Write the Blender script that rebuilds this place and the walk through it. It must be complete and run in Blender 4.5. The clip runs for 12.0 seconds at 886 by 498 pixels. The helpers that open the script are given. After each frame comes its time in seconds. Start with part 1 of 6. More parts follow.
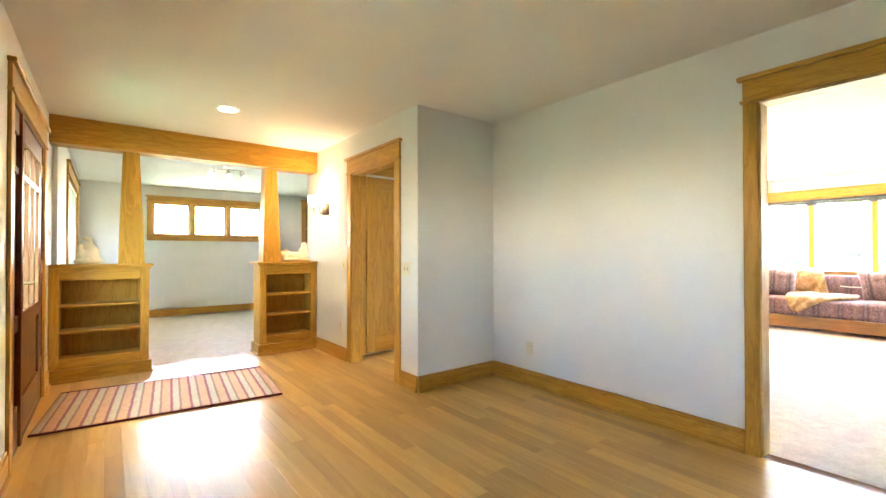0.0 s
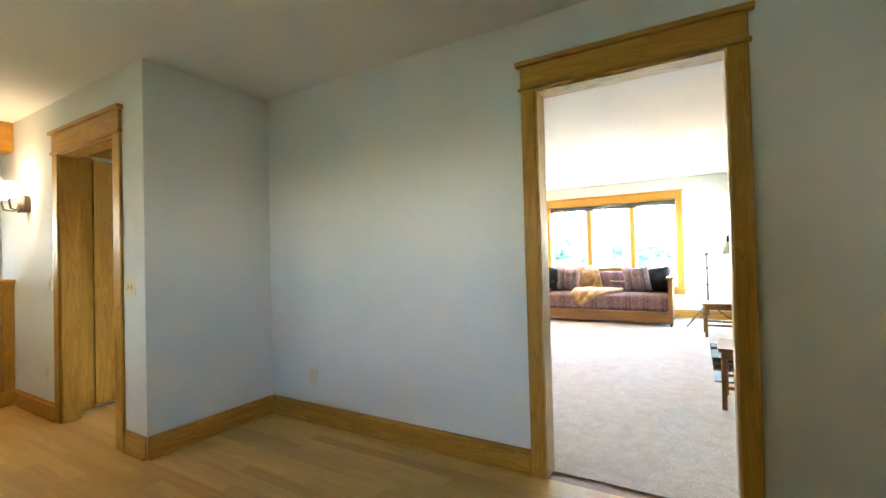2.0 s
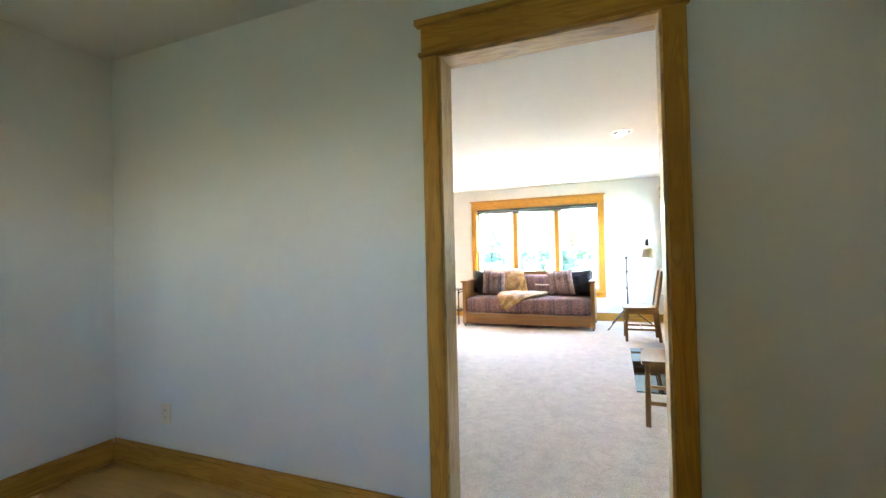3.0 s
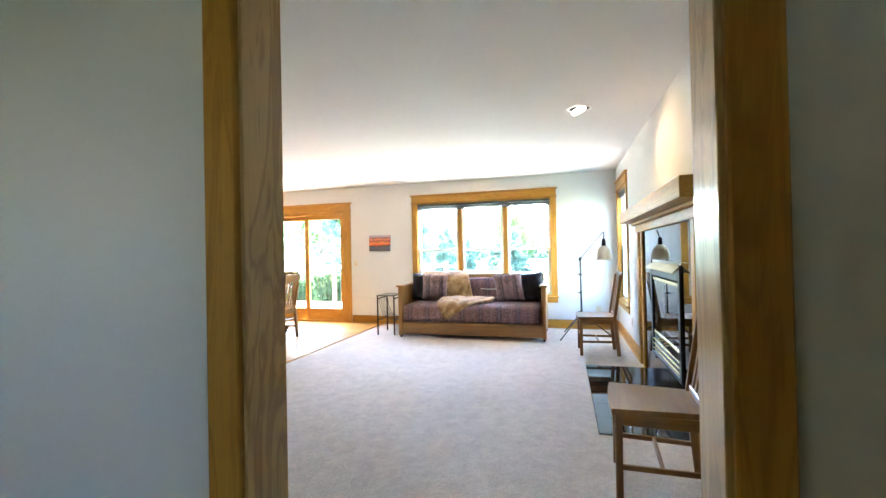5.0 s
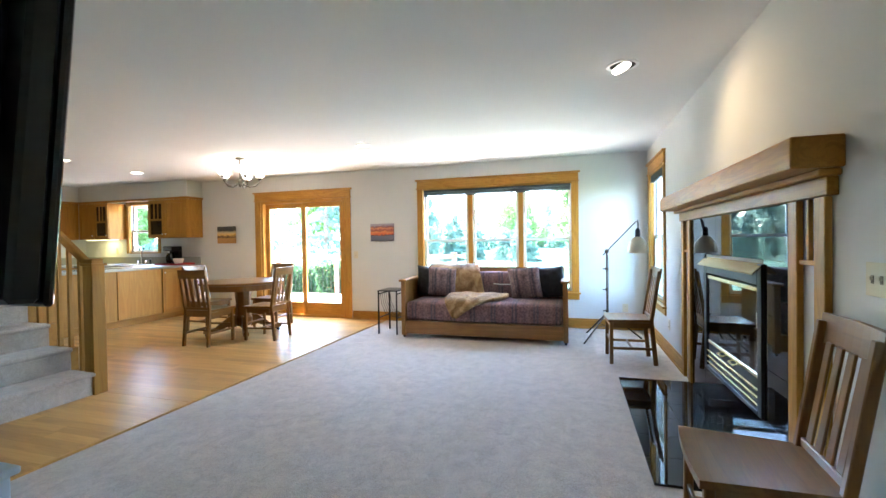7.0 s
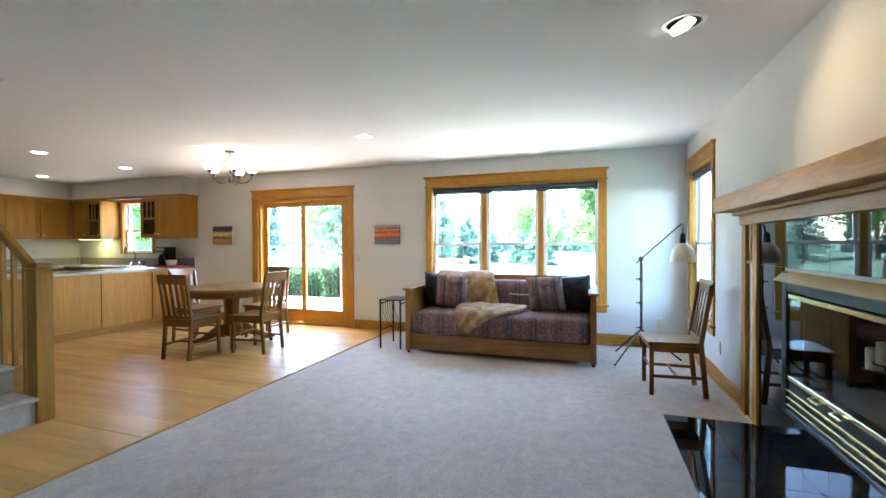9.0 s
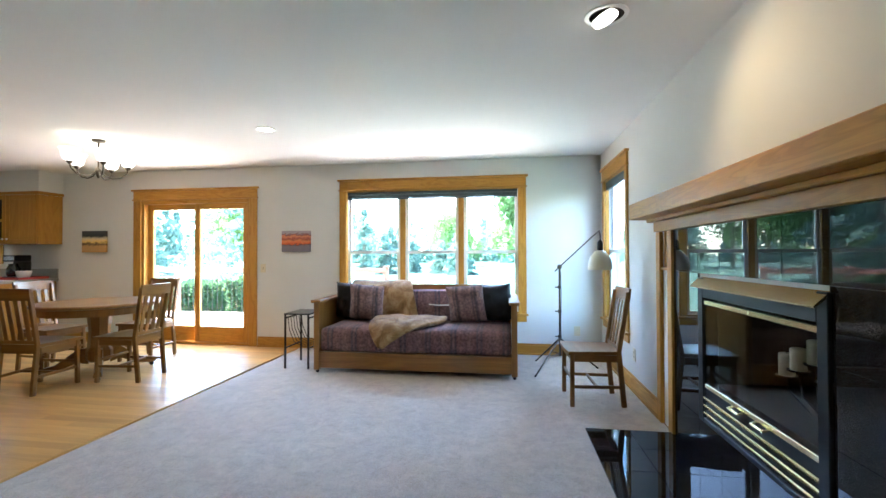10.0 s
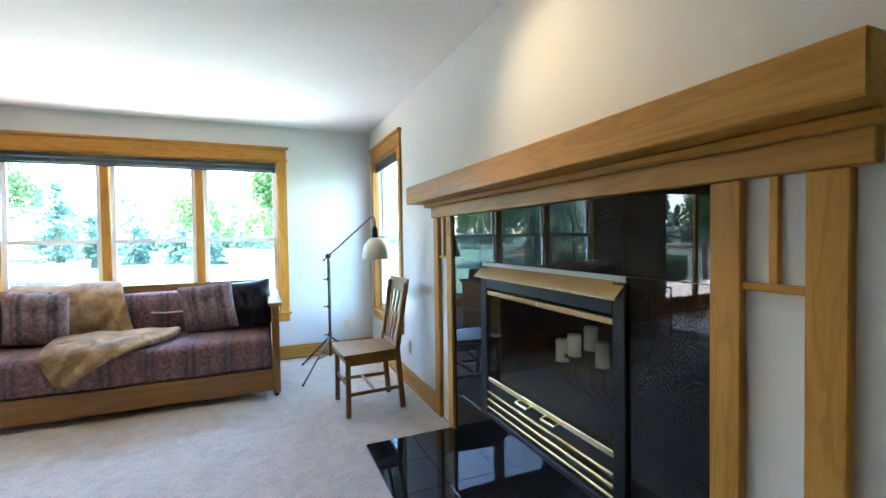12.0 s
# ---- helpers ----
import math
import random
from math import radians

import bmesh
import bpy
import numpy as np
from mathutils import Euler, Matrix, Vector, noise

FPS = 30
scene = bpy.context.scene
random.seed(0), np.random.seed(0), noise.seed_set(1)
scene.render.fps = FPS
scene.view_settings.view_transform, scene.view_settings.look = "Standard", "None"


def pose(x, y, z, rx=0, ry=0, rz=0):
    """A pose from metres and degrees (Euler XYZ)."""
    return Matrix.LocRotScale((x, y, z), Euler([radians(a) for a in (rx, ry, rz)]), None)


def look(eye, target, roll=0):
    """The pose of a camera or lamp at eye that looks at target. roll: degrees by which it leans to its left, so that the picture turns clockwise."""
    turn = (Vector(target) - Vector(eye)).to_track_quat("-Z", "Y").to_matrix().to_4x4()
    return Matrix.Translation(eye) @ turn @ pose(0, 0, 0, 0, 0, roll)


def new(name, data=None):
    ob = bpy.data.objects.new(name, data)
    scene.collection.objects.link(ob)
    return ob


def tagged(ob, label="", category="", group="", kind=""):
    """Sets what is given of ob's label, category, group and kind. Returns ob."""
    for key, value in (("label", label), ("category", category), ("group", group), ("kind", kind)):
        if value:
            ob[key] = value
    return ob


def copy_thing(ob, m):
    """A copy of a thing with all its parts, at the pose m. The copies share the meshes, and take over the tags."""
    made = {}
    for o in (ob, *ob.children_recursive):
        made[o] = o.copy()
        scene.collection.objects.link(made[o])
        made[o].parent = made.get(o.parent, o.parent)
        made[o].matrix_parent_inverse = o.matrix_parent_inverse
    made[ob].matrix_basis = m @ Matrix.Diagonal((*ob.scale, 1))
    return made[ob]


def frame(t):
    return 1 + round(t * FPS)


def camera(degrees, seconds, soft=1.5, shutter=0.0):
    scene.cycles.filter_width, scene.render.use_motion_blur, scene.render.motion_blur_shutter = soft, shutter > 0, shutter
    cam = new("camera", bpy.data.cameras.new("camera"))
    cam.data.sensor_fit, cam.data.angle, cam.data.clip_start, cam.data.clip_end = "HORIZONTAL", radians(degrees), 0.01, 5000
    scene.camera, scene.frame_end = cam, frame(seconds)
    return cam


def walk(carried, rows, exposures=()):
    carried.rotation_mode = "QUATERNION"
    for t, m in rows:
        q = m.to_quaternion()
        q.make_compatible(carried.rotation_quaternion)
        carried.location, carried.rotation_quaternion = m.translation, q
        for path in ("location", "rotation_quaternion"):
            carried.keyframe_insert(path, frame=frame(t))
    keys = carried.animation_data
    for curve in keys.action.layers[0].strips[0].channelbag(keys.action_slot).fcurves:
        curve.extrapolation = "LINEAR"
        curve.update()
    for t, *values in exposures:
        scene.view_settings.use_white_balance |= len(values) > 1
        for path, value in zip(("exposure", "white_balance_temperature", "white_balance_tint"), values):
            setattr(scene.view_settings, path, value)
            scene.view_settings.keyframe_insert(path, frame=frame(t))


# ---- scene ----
cam = camera(91.7, 12.0)
PATH = [
    (0, (0.044, 0.278, 1.176), (1.274, 1.855, 1.195), -0.1),
    (0.5, (0.136, 0.308, 1.182), (1.536, 1.736, 1.206), -0.8),
    (1, (0.327, 0.339, 1.172), (1.849, 1.636, 1.195), -1.5),
    (1.5, (0.546, 0.361, 1.186), (2.161, 1.541, 1.207), -1.7),
    (2, (0.787, 0.394, 1.183), (2.51, 1.41, 1.214), -1.5),
    (2.5, (1.045, 0.432, 1.2), (2.868, 1.256, 1.23), -1.2),
    (3, (1.309, 0.432, 1.192), (3.166, 1.173, 1.224), -1.3),
    (3.5, (1.555, 0.414, 1.194), (3.428, 1.116, 1.222), -1.3),
    (5.5, (2.473, 0.508, 1.228), (4.405, 1.025, 1.246), -1.1),
    (6, (2.625, 0.527, 1.234), (4.557, 1.043, 1.249), -1.0),
    (6.5, (2.796, 0.601, 1.246), (4.727, 1.122, 1.231), -1.0),
    (7, (2.941, 0.669, 1.241), (4.856, 1.248, 1.211), -0.9),
    (9, (3.565, 0.815, 1.268), (5.46, 1.453, 1.247), -0.3),
    (9.5, (3.705, 0.848, 1.263), (5.639, 1.359, 1.256), -0.2),
    (10, (3.903, 0.835, 1.237), (5.882, 1.126, 1.263), -0.2),
    (10.5, (4.078, 0.804, 1.271), (6.077, 0.823, 1.311), -0.4),
    (11, (4.237, 0.771, 1.264), (6.221, 0.522, 1.3), -0.6),
    (11.5, (4.384, 0.816, 1.268), (6.306, 0.263, 1.269), -0.8),
    (12, (4.5, 0.843, 1.267), (6.343, 0.068, 1.21), -0.9),
]
BASE = 5.35
EXPOSURES = [(t, BASE + e, k, g) for t, e, k, g in ((0.0, 2.7, 7800, 19), (0.5, 2.6, 7700, 18), (1.0, 2.4, 7500, 16), (1.5, 2.12, 7250, 13), (2.0, 1.88, 7000, 11), (2.5, 1.7, 6850, 11), (3.5, 1.42, 6600, 11),
                                                   (5.3, 0.85, 6200, 11), (6.0, 0.62, 6000, 9), (7.0, 0.37, 5900, 8), (9.5, 0.08, 5800, 7), (10.5, 0.08, 5700, 6), (12.0, 0.28, 5700, 6))]
walk(cam, [(t, look(eye, target, roll)) for t, eye, target, roll in PATH], EXPOSURES)

# ---------------------------------------------------------------- light
world = bpy.data.worlds.new("sky")
scene.world = world
world.use_nodes = True
wn = world.node_tree
sky = wn.nodes.new("ShaderNodeTexSky")
sky.sky_type, sky.sun_disc = "NISHITA", False
SUN_EL, SUN_AZ = radians(62), radians(8)
sky.sun_elevation, sky.sun_rotation = SUN_EL, SUN_AZ
wn.links.new(sky.outputs[0], wn.nodes["Background"].inputs[0])
wn.nodes["Background"].inputs[1].default_value = 0.15


def lamp(name, kind, m, power, colour, **settings):
    data = bpy.data.lights.new(name, kind)
    data.energy, data.color = power, colour
    for key, value in settings.items():
        if key == "size":
            data.size = value
        elif key == "soft":
            data.shadow_soft_size = value
        elif key == "cone":
            data.spot_size = radians(value)
        elif key == "blend":
            data.spot_blend = value
        elif key == "angle":
            data.angle = radians(value)
    ob = new(name, data)
    ob.matrix_world = m
    return ob


SUN_WAY = Vector((math.sin(SUN_AZ) * math.cos(SUN_EL), math.cos(SUN_AZ) * math.cos(SUN_EL), math.sin(SUN_EL)))
lamp("sun", "SUN", look(SUN_WAY * 50, (0, 0, 0)), 4.0, (1.0, 0.95, 0.87), angle=0.6)
WARM = (1.0, 0.72, 0.42)
lamp("foyer_downlight", "SPOT", look((0.87, 4.39, 2.42), (0.87, 4.391, 0)), 0.14, WARM, cone=110, blend=0.6, soft=0.05)
lamp("sconce_glow", "POINT", pose(1.93, 5.16, 1.83), 0.08, (1.0, 0.66, 0.34), soft=0.05)
lamp("fireplace_spot", "SPOT", look((6.15, 0.33, 2.36), (5.85, -0.40, 1.60)), 0.6, (1.0, 0.68, 0.34), cone=112, blend=1.0, soft=0.10)
lamp("living_downlight", "SPOT", look((7.70, 3.10, 2.42), (7.70, 3.101, 0)), 0.45, WARM, cone=140, blend=0.9, soft=0.05)
lamp("kitchen_downlight", "SPOT", look((7.04, 7.27, 2.42), (7.04, 7.271, 0)), 0.09, WARM, cone=110, blend=0.6, soft=0.05)
lamp("kitchen_downlight", "SPOT", look((8.15, 7.36, 2.42), (8.15, 7.361, 0)), 0.09, WARM, cone=110, blend=0.6, soft=0.05)
lamp("kitchen_downlight", "SPOT", look((8.23, 9.40, 2.42), (8.23, 9.401, 0)), 0.09, WARM, cone=110, blend=0.6, soft=0.05)
lamp("under_cabinet_glow", "AREA", pose(9.15, 9.55, 1.385), 0.07, (1.0, 0.85, 0.35), size=0.25)
lamp("chandelier_glow", "POINT", pose(7.79, 5.02, 2.22), 0.10, (1.0, 0.85, 0.62), soft=0.2)


# ---------------------------------------------------------------- materials
def material(name):
    m = bpy.data.materials.new(name)
    m.use_nodes = True
    nt = m.node_tree
    return m, nt, nt.nodes["Principled BSDF"]


def node(nt, kind, **values):
    n = nt.nodes.new(kind)
    for key, value in values.items():
        n.inputs[key].default_value = value
    return n


def ramp(nt, source, stops):
    r = nt.nodes.new("ShaderNodeValToRGB")
    e = r.color_ramp.elements
    while len(e) < len(stops):
        e.new(0.5)
    for i, (p, c) in enumerate(stops):
        e[i].position, e[i].color = p, (*c, 1)
    nt.links.new(source, r.inputs[0])
    return r.outputs[0]


def mix(nt, a, b, factor, blend="MIX"):
    n = nt.nodes.new("ShaderNodeMix")
    n.data_type, n.blend_type = "RGBA", blend
    for socket, value in ((0, factor), (6, a), (7, b)):
        if hasattr(value, "links"):
            nt.links.new(value, n.inputs[socket])
        elif isinstance(value, (int, float)):
            n.inputs[socket].default_value = value
        else:
            n.inputs[socket].default_value = (*value, 1)
    return n.outputs[2]


def spread(nt, source, lo, hi):
    n = nt.nodes.new("ShaderNodeMapRange")
    n.inputs[3].default_value, n.inputs[4].default_value = lo, hi
    nt.links.new(source, n.inputs[0])
    return n.outputs[0]


def coords(nt, scale=(1, 1, 1), turn=(0, 0, 0), shift=None):
    c = nt.nodes.new("ShaderNodeTexCoord")
    m = nt.nodes.new("ShaderNodeMapping")
    m.inputs[3].default_value, m.inputs[2].default_value = scale, turn
    nt.links.new(c.outputs["Object"], m.inputs[0])
    if shift is not None:
        mult = nt.nodes.new("ShaderNodeVectorMath")
        mult.operation = "SCALE"
        mult.inputs[0].default_value = (37, 53, 71)
        nt.links.new(shift, mult.inputs["Scale"])
        nt.links.new(mult.outputs[0], m.inputs[1])
    return m.outputs[0]


def noise_of(nt, vector, scale, detail=4, rough=0.55, distortion=0.0):
    n = node(nt, "ShaderNodeTexNoise", Scale=scale, Detail=detail, Roughness=rough, Distortion=distortion)
    nt.links.new(vector, n.inputs["Vector"])
    return n.outputs[0]


def bump(nt, bsdf, height, strength, distance):
    b = node(nt, "ShaderNodeBump", Strength=strength, Distance=distance)
    nt.links.new(height, b.inputs["Height"])
    nt.links.new(b.outputs[0], bsdf.inputs["Normal"])


def plain(name, colour, rough=0.5, metal=0.0, vary=0.08, scale=3.0, grain=0.0, grain_scale=200, gloss=0.04, coat=0.0):
    """A surface of one colour with cloudy variation, uneven gloss and fine relief."""
    m, nt, b = material(name)
    v = coords(nt)
    big = noise_of(nt, v, scale, 5)
    dark = tuple(max(0.0, c * (1 - vary)) for c in colour)
    light = tuple(min(1.0, c * (1 + vary)) for c in colour)
    nt.links.new(ramp(nt, big, [(0.3, dark), (0.7, light)]), b.inputs["Base Color"])
    nt.links.new(spread(nt, noise_of(nt, v, scale * 7, 3), max(0.01, rough - gloss), min(1, rough + gloss)), b.inputs["Roughness"])
    b.inputs["Metallic"].default_value = metal
    b.inputs["Coat Weight"].default_value = coat
    if grain:
        bump(nt, b, noise_of(nt, v, grain_scale, 3), grain, 0.002)
    return m


def wood(name, dark, light, axis, rough=0.35, island=False, per_piece=0.12, coat=0.0, fine=1.0, rings=0.30, gloss=0.5, relief=0.12, cross=9.0, along=0.8):
    """Grained timber whose grain runs along the axis x, y or z of the object."""
    m, nt, b = material(name)
    k = "xyz".index(axis)
    if island:
        rnd = nt.nodes.new("ShaderNodeNewGeometry").outputs["Random Per Island"]
    else:
        rnd = nt.nodes.new("ShaderNodeObjectInfo").outputs["Random"]
    long = [cross] * 3
    long[k] = along
    v = coords(nt, tuple(long), shift=rnd)
    figure = noise_of(nt, v, 1.0, 4, 0.5, 1.2)
    w = node(nt, "ShaderNodeMath")
    w.operation = "SINE"
    s = nt.nodes.new("ShaderNodeMath")
    s.operation = "MULTIPLY"
    s.inputs[1].default_value = 34.0
    nt.links.new(figure, s.inputs[0])
    nt.links.new(s.outputs[0], w.inputs[0])
    ring = spread(nt, w.outputs[0], 0, 1)
    nt.nodes[ring.node.name].inputs[1].default_value = -1
    base = ramp(nt, figure, [(0.25, dark), (0.75, light)])
    thin = [260.0] * 3
    thin[k] = 5.0
    pores = noise_of(nt, coords(nt, tuple(thin), shift=rnd), 1.0, 3, 0.6)
    tone = mix(nt, base, ramp(nt, ring, [(0.0, tuple(c * 0.72 for c in dark)), (0.55, light)]), rings)
    tone = mix(nt, tone, ramp(nt, pores, [(0.32, (0.62, 0.55, 0.48)), (0.55, (1, 1, 1))]), 0.55 * fine, "MULTIPLY")
    lighter = spread(nt, rnd, 1 - per_piece, 1 + per_piece)
    hsv = nt.nodes.new("ShaderNodeHueSaturation")
    nt.links.new(lighter, hsv.inputs["Value"])
    nt.links.new(tone, hsv.inputs["Color"])
    nt.links.new(hsv.outputs[0], b.inputs["Base Color"])
    nt.links.new(spread(nt, noise_of(nt, v, 2.0, 3), rough - 0.07, rough + 0.08), b.inputs["Roughness"])
    b.inputs["Coat Weight"].default_value = coat
    b.inputs["Coat Roughness"].default_value = 0.12
    b.inputs["Specular IOR Level"].default_value = gloss
    bump(nt, b, pores, relief, 0.001)
    return m


OAK_D, OAK_L = (0.40, 0.177, 0.022), (0.52, 0.264, 0.042)
OAK = {a: wood("honey_oak_" + a, OAK_D, OAK_L, a, 0.45, per_piece=0.06, fine=0.5, rings=0.34, gloss=0.3, relief=0.06, cross=12.0, along=1.5) for a in "xyz"}
PALE = {a: wood("pale_oak_" + a, (0.50, 0.30, 0.105), (0.66, 0.43, 0.17), a, 0.30, per_piece=0.07, coat=0.45, fine=0.6, rings=0.55, cross=11.0, along=1.9) for a in "xyz"}
MAPLE = {a: wood("cabinet_maple_" + a, (0.31, 0.140, 0.022), (0.40, 0.200, 0.035), a, 0.5, per_piece=0.05, fine=0.3, rings=0.2, gloss=0.18) for a in "xyz"}
CHAIR = {a: wood("chair_oak_" + a, (0.165, 0.068, 0.011), (0.285, 0.130, 0.023), a, 0.32, per_piece=0.08, coat=0.2, gloss=0.45, fine=0.45, rings=0.18) for a in "xyz"}
SOFAOAK = {a: wood("daybed_oak_" + a, (0.23, 0.092, 0.014), (0.33, 0.150, 0.027), a, 0.38, per_piece=0.06, fine=0.5, rings=0.22) for a in "xyz"}
CHERRY = {a: wood("red_brown_door_" + a, (0.13, 0.040, 0.012), (0.21, 0.075, 0.024), a, 0.4, per_piece=0.06, coat=0.05, gloss=0.3) for a in "xyz"}
FLOOR_PIECE = wood("floor_board", (0.49, 0.265, 0.078), (0.61, 0.350, 0.112), "y", 0.34, per_piece=0.16, coat=0.0, fine=0.4, rings=0.10, gloss=0.11, relief=0.02)
FLOOR_REST = wood("floor_boards_joined", (0.49, 0.265, 0.078), (0.61, 0.350, 0.112), "y", 0.34, island=True, per_piece=0.16, coat=0.0, fine=0.4, rings=0.10, gloss=0.11, relief=0.02)
PAINT = plain("wall_paint", (0.65, 0.638, 0.60), 0.75, vary=0.025, scale=1.3, grain=0.12, grain_scale=260)
CEIL = plain("ceiling_paint", (0.70, 0.69, 0.665), 0.85, vary=0.02, scale=1.0, grain=0.15, grain_scale=180)
GAP = plain("board_joint", (0.30, 0.155, 0.055), 0.7)
BLACKM = plain("black_metal", (0.02, 0.02, 0.021), 0.42, 0.6, grain=0.05)
BRONZE = plain("aged_bronze", (0.085, 0.07, 0.055), 0.4, 0.9, vary=0.2)
BRASS = plain("polished_brass", (0.80, 0.69, 0.42), 0.24, 1.0, vary=0.05, gloss=0.05)
CHROME = plain("chrome", (0.75, 0.75, 0.76), 0.12, 1.0, vary=0.03)
NICKEL = plain("satin_nickel", (0.62, 0.60, 0.56), 0.3, 1.0, vary=0.05)
IVORY = plain("ivory_plastic", (0.66, 0.58, 0.40), 0.4, vary=0.03)
SLOT = plain("plate_slot", (0.22, 0.19, 0.13), 0.6)
WHITE = plain("white_vinyl", (0.78, 0.79, 0.78), 0.4, vary=0.03)
VINYL = {a: WHITE for a in "xyz"}
BLIND = plain("grey_green_blind", (0.035, 0.042, 0.045), 0.45, vary=0.1)
CERAMIC = plain("white_ceramic", (0.78, 0.74, 0.66), 0.25, vary=0.04)
PLASTER = plain("cream_plaster", (0.74, 0.62, 0.42), 0.7, vary=0.1, scale=9, grain=0.2, grain_scale=90)
WAX = plain("candle_wax", (0.78, 0.72, 0.56), 0.45, vary=0.06, scale=8)
RED = plain("red_lacquer", (0.42, 0.03, 0.02), 0.35, vary=0.1)
COUNTER = plain("grey_green_laminate", (0.30, 0.29, 0.235), 0.3, vary=0.12, scale=60)
STEEL = plain("brushed_steel", (0.6, 0.6, 0.6), 0.25, 1.0)
SOOT = plain("firebox_lining", (0.06, 0.05, 0.042), 0.85, vary=0.4, scale=8, grain=0.5, grain_scale=40)
CREAM = plain("cream_enamel", (0.72, 0.68, 0.52), 0.3, vary=0.04)
TVBLACK = plain("black_plastic", (0.012, 0.012, 0.013), 0.3, vary=0.1)
SCREEN = plain("dark_screen", (0.006, 0.006, 0.008), 0.08, vary=0.1)
PALEBLUE = plain("pale_blue_paint", (0.55, 0.63, 0.70), 0.5, vary=0.05)
REDWOOD = {a: wood("redwood_" + a, (0.20, 0.075, 0.045), (0.30, 0.12, 0.075), a, 0.7, per_piece=0.1) for a in "xyz"}
DECKING = wood("deck_board", (0.34, 0.275, 0.235), (0.45, 0.37, 0.32), "y", 0.75, per_piece=0.12)
LEATHER = plain("black_leather", (0.022, 0.025, 0.031), 0.32, vary=0.3, scale=14, grain=0.35, grain_scale=120)


def granite():
    m, nt, b = material("black_granite")
    rnd = nt.nodes.new("ShaderNodeObjectInfo").outputs["Random"]
    v = coords(nt, shift=rnd)
    fleck = noise_of(nt, v, 420, 2, 0.7)
    nt.links.new(ramp(nt, fleck, [(0.45, (0.007, 0.007, 0.008)), (0.62, (0.022, 0.022, 0.024)), (0.75, (0.05, 0.05, 0.053))]), b.inputs["Base Color"])
    nt.links.new(spread(nt, noise_of(nt, v, 5, 3), 0.008, 0.02), b.inputs["Roughness"])
    b.inputs["IOR"].default_value = 1.5
    b.inputs["Specular IOR Level"].default_value = 0.26
    return m


def carpet_material():
    m, nt, b = material("cut_pile_carpet")
    v = coords(nt)
    tuft = noise_of(nt, v, 170, 3, 0.75)
    patch = noise_of(nt, v, 1.8, 5, 0.6, 0.6)
    tone = mix(nt, ramp(nt, tuft, [(0.3, (0.41, 0.337, 0.267)), (0.7, (0.74, 0.637, 0.535))]), ramp(nt, patch, [(0.35, (0.92, 0.92, 0.92)), (0.65, (1.0, 1.0, 1.0))]), 0.8, "MULTIPLY")
    tone = mix(nt, tone, ramp(nt, noise_of(nt, v, 9, 8, 0.8, 0.5), [(0.38, (0.74, 0.735, 0.73)), (0.60, (1, 1, 1))]), 0.9, "MULTIPLY")
    nt.links.new(tone, b.inputs["Base Color"])
    b.inputs["Roughness"].default_value = 0.95
    b.inputs["Sheen Weight"].default_value = 0.25
    both = nt.nodes.new("ShaderNodeMath")
    nt.links.new(tuft, both.inputs[0])
    nt.links.new(noise_of(nt, v, 30, 3), both.inputs[1])
    bump(nt, b, both.outputs[0], 0.7, 0.006)
    return m


def striped(name, axis, period, stops, weave=380, mottle=0.35, rough=0.9):
    """Woven stripes that repeat along one axis of the object."""
    m, nt, b = material(name)
    c = nt.nodes.new("ShaderNodeTexCoord")
    sep = nt.nodes.new("ShaderNodeSeparateXYZ")
    nt.links.new(c.outputs["Object"], sep.inputs[0])
    wob = noise_of(nt, coords(nt), 9, 2)
    add = nt.nodes.new("ShaderNodeMath")
    add.operation = "MULTIPLY_ADD"
    add.inputs[1].default_value = 0.012
    nt.links.new(wob, add.inputs[0])
    nt.links.new(sep.outputs["xyz".index(axis)], add.inputs[2])
    div = nt.nodes.new("ShaderNodeMath")
    div.operation = "DIVIDE"
    div.inputs[1].default_value = period
    nt.links.new(add.outputs[0], div.inputs[0])
    fr = nt.nodes.new("ShaderNodeMath")
    fr.operation = "FRACT"
    nt.links.new(div.outputs[0], fr.inputs[0])
    band = ramp(nt, fr.outputs[0], stops)
    v = coords(nt)
    spots = noise_of(nt, v, 38, 3, 0.6)
    tone = mix(nt, band, ramp(nt, spots, [(0.38, (0.5, 0.48, 0.5)), (0.62, (1.15, 1.1, 1.05))]), mottle, "MULTIPLY")
    nt.links.new(tone, b.inputs["Base Color"])
    b.inputs["Roughness"].default_value = rough
    b.inputs["Sheen Weight"].default_value = 0.15
    bump(nt, b, noise_of(nt, v, weave, 2), 0.4, 0.002)
    return m


def fur():
    m, nt, b = material("tan_fur")
    v = coords(nt)
    a = noise_of(nt, v, 7, 4, 0.6, 0.8)
    f = noise_of(nt, v, 150, 3, 0.7)
    tone = mix(nt, ramp(nt, a, [(0.28, (0.14, 0.070, 0.022)), (0.48, (0.33, 0.185, 0.066)), (0.74, (0.62, 0.43, 0.22))]), ramp(nt, f, [(0.3, (0.65, 0.6, 0.55)), (0.7, (1, 1, 1))]), 0.6, "MULTIPLY")
    nt.links.new(tone, b.inputs["Base Color"])
    b.inputs["Roughness"].default_value = 0.9
    b.inputs["Sheen Weight"].default_value = 0.15
    bump(nt, b, f, 0.8, 0.006)
    return m


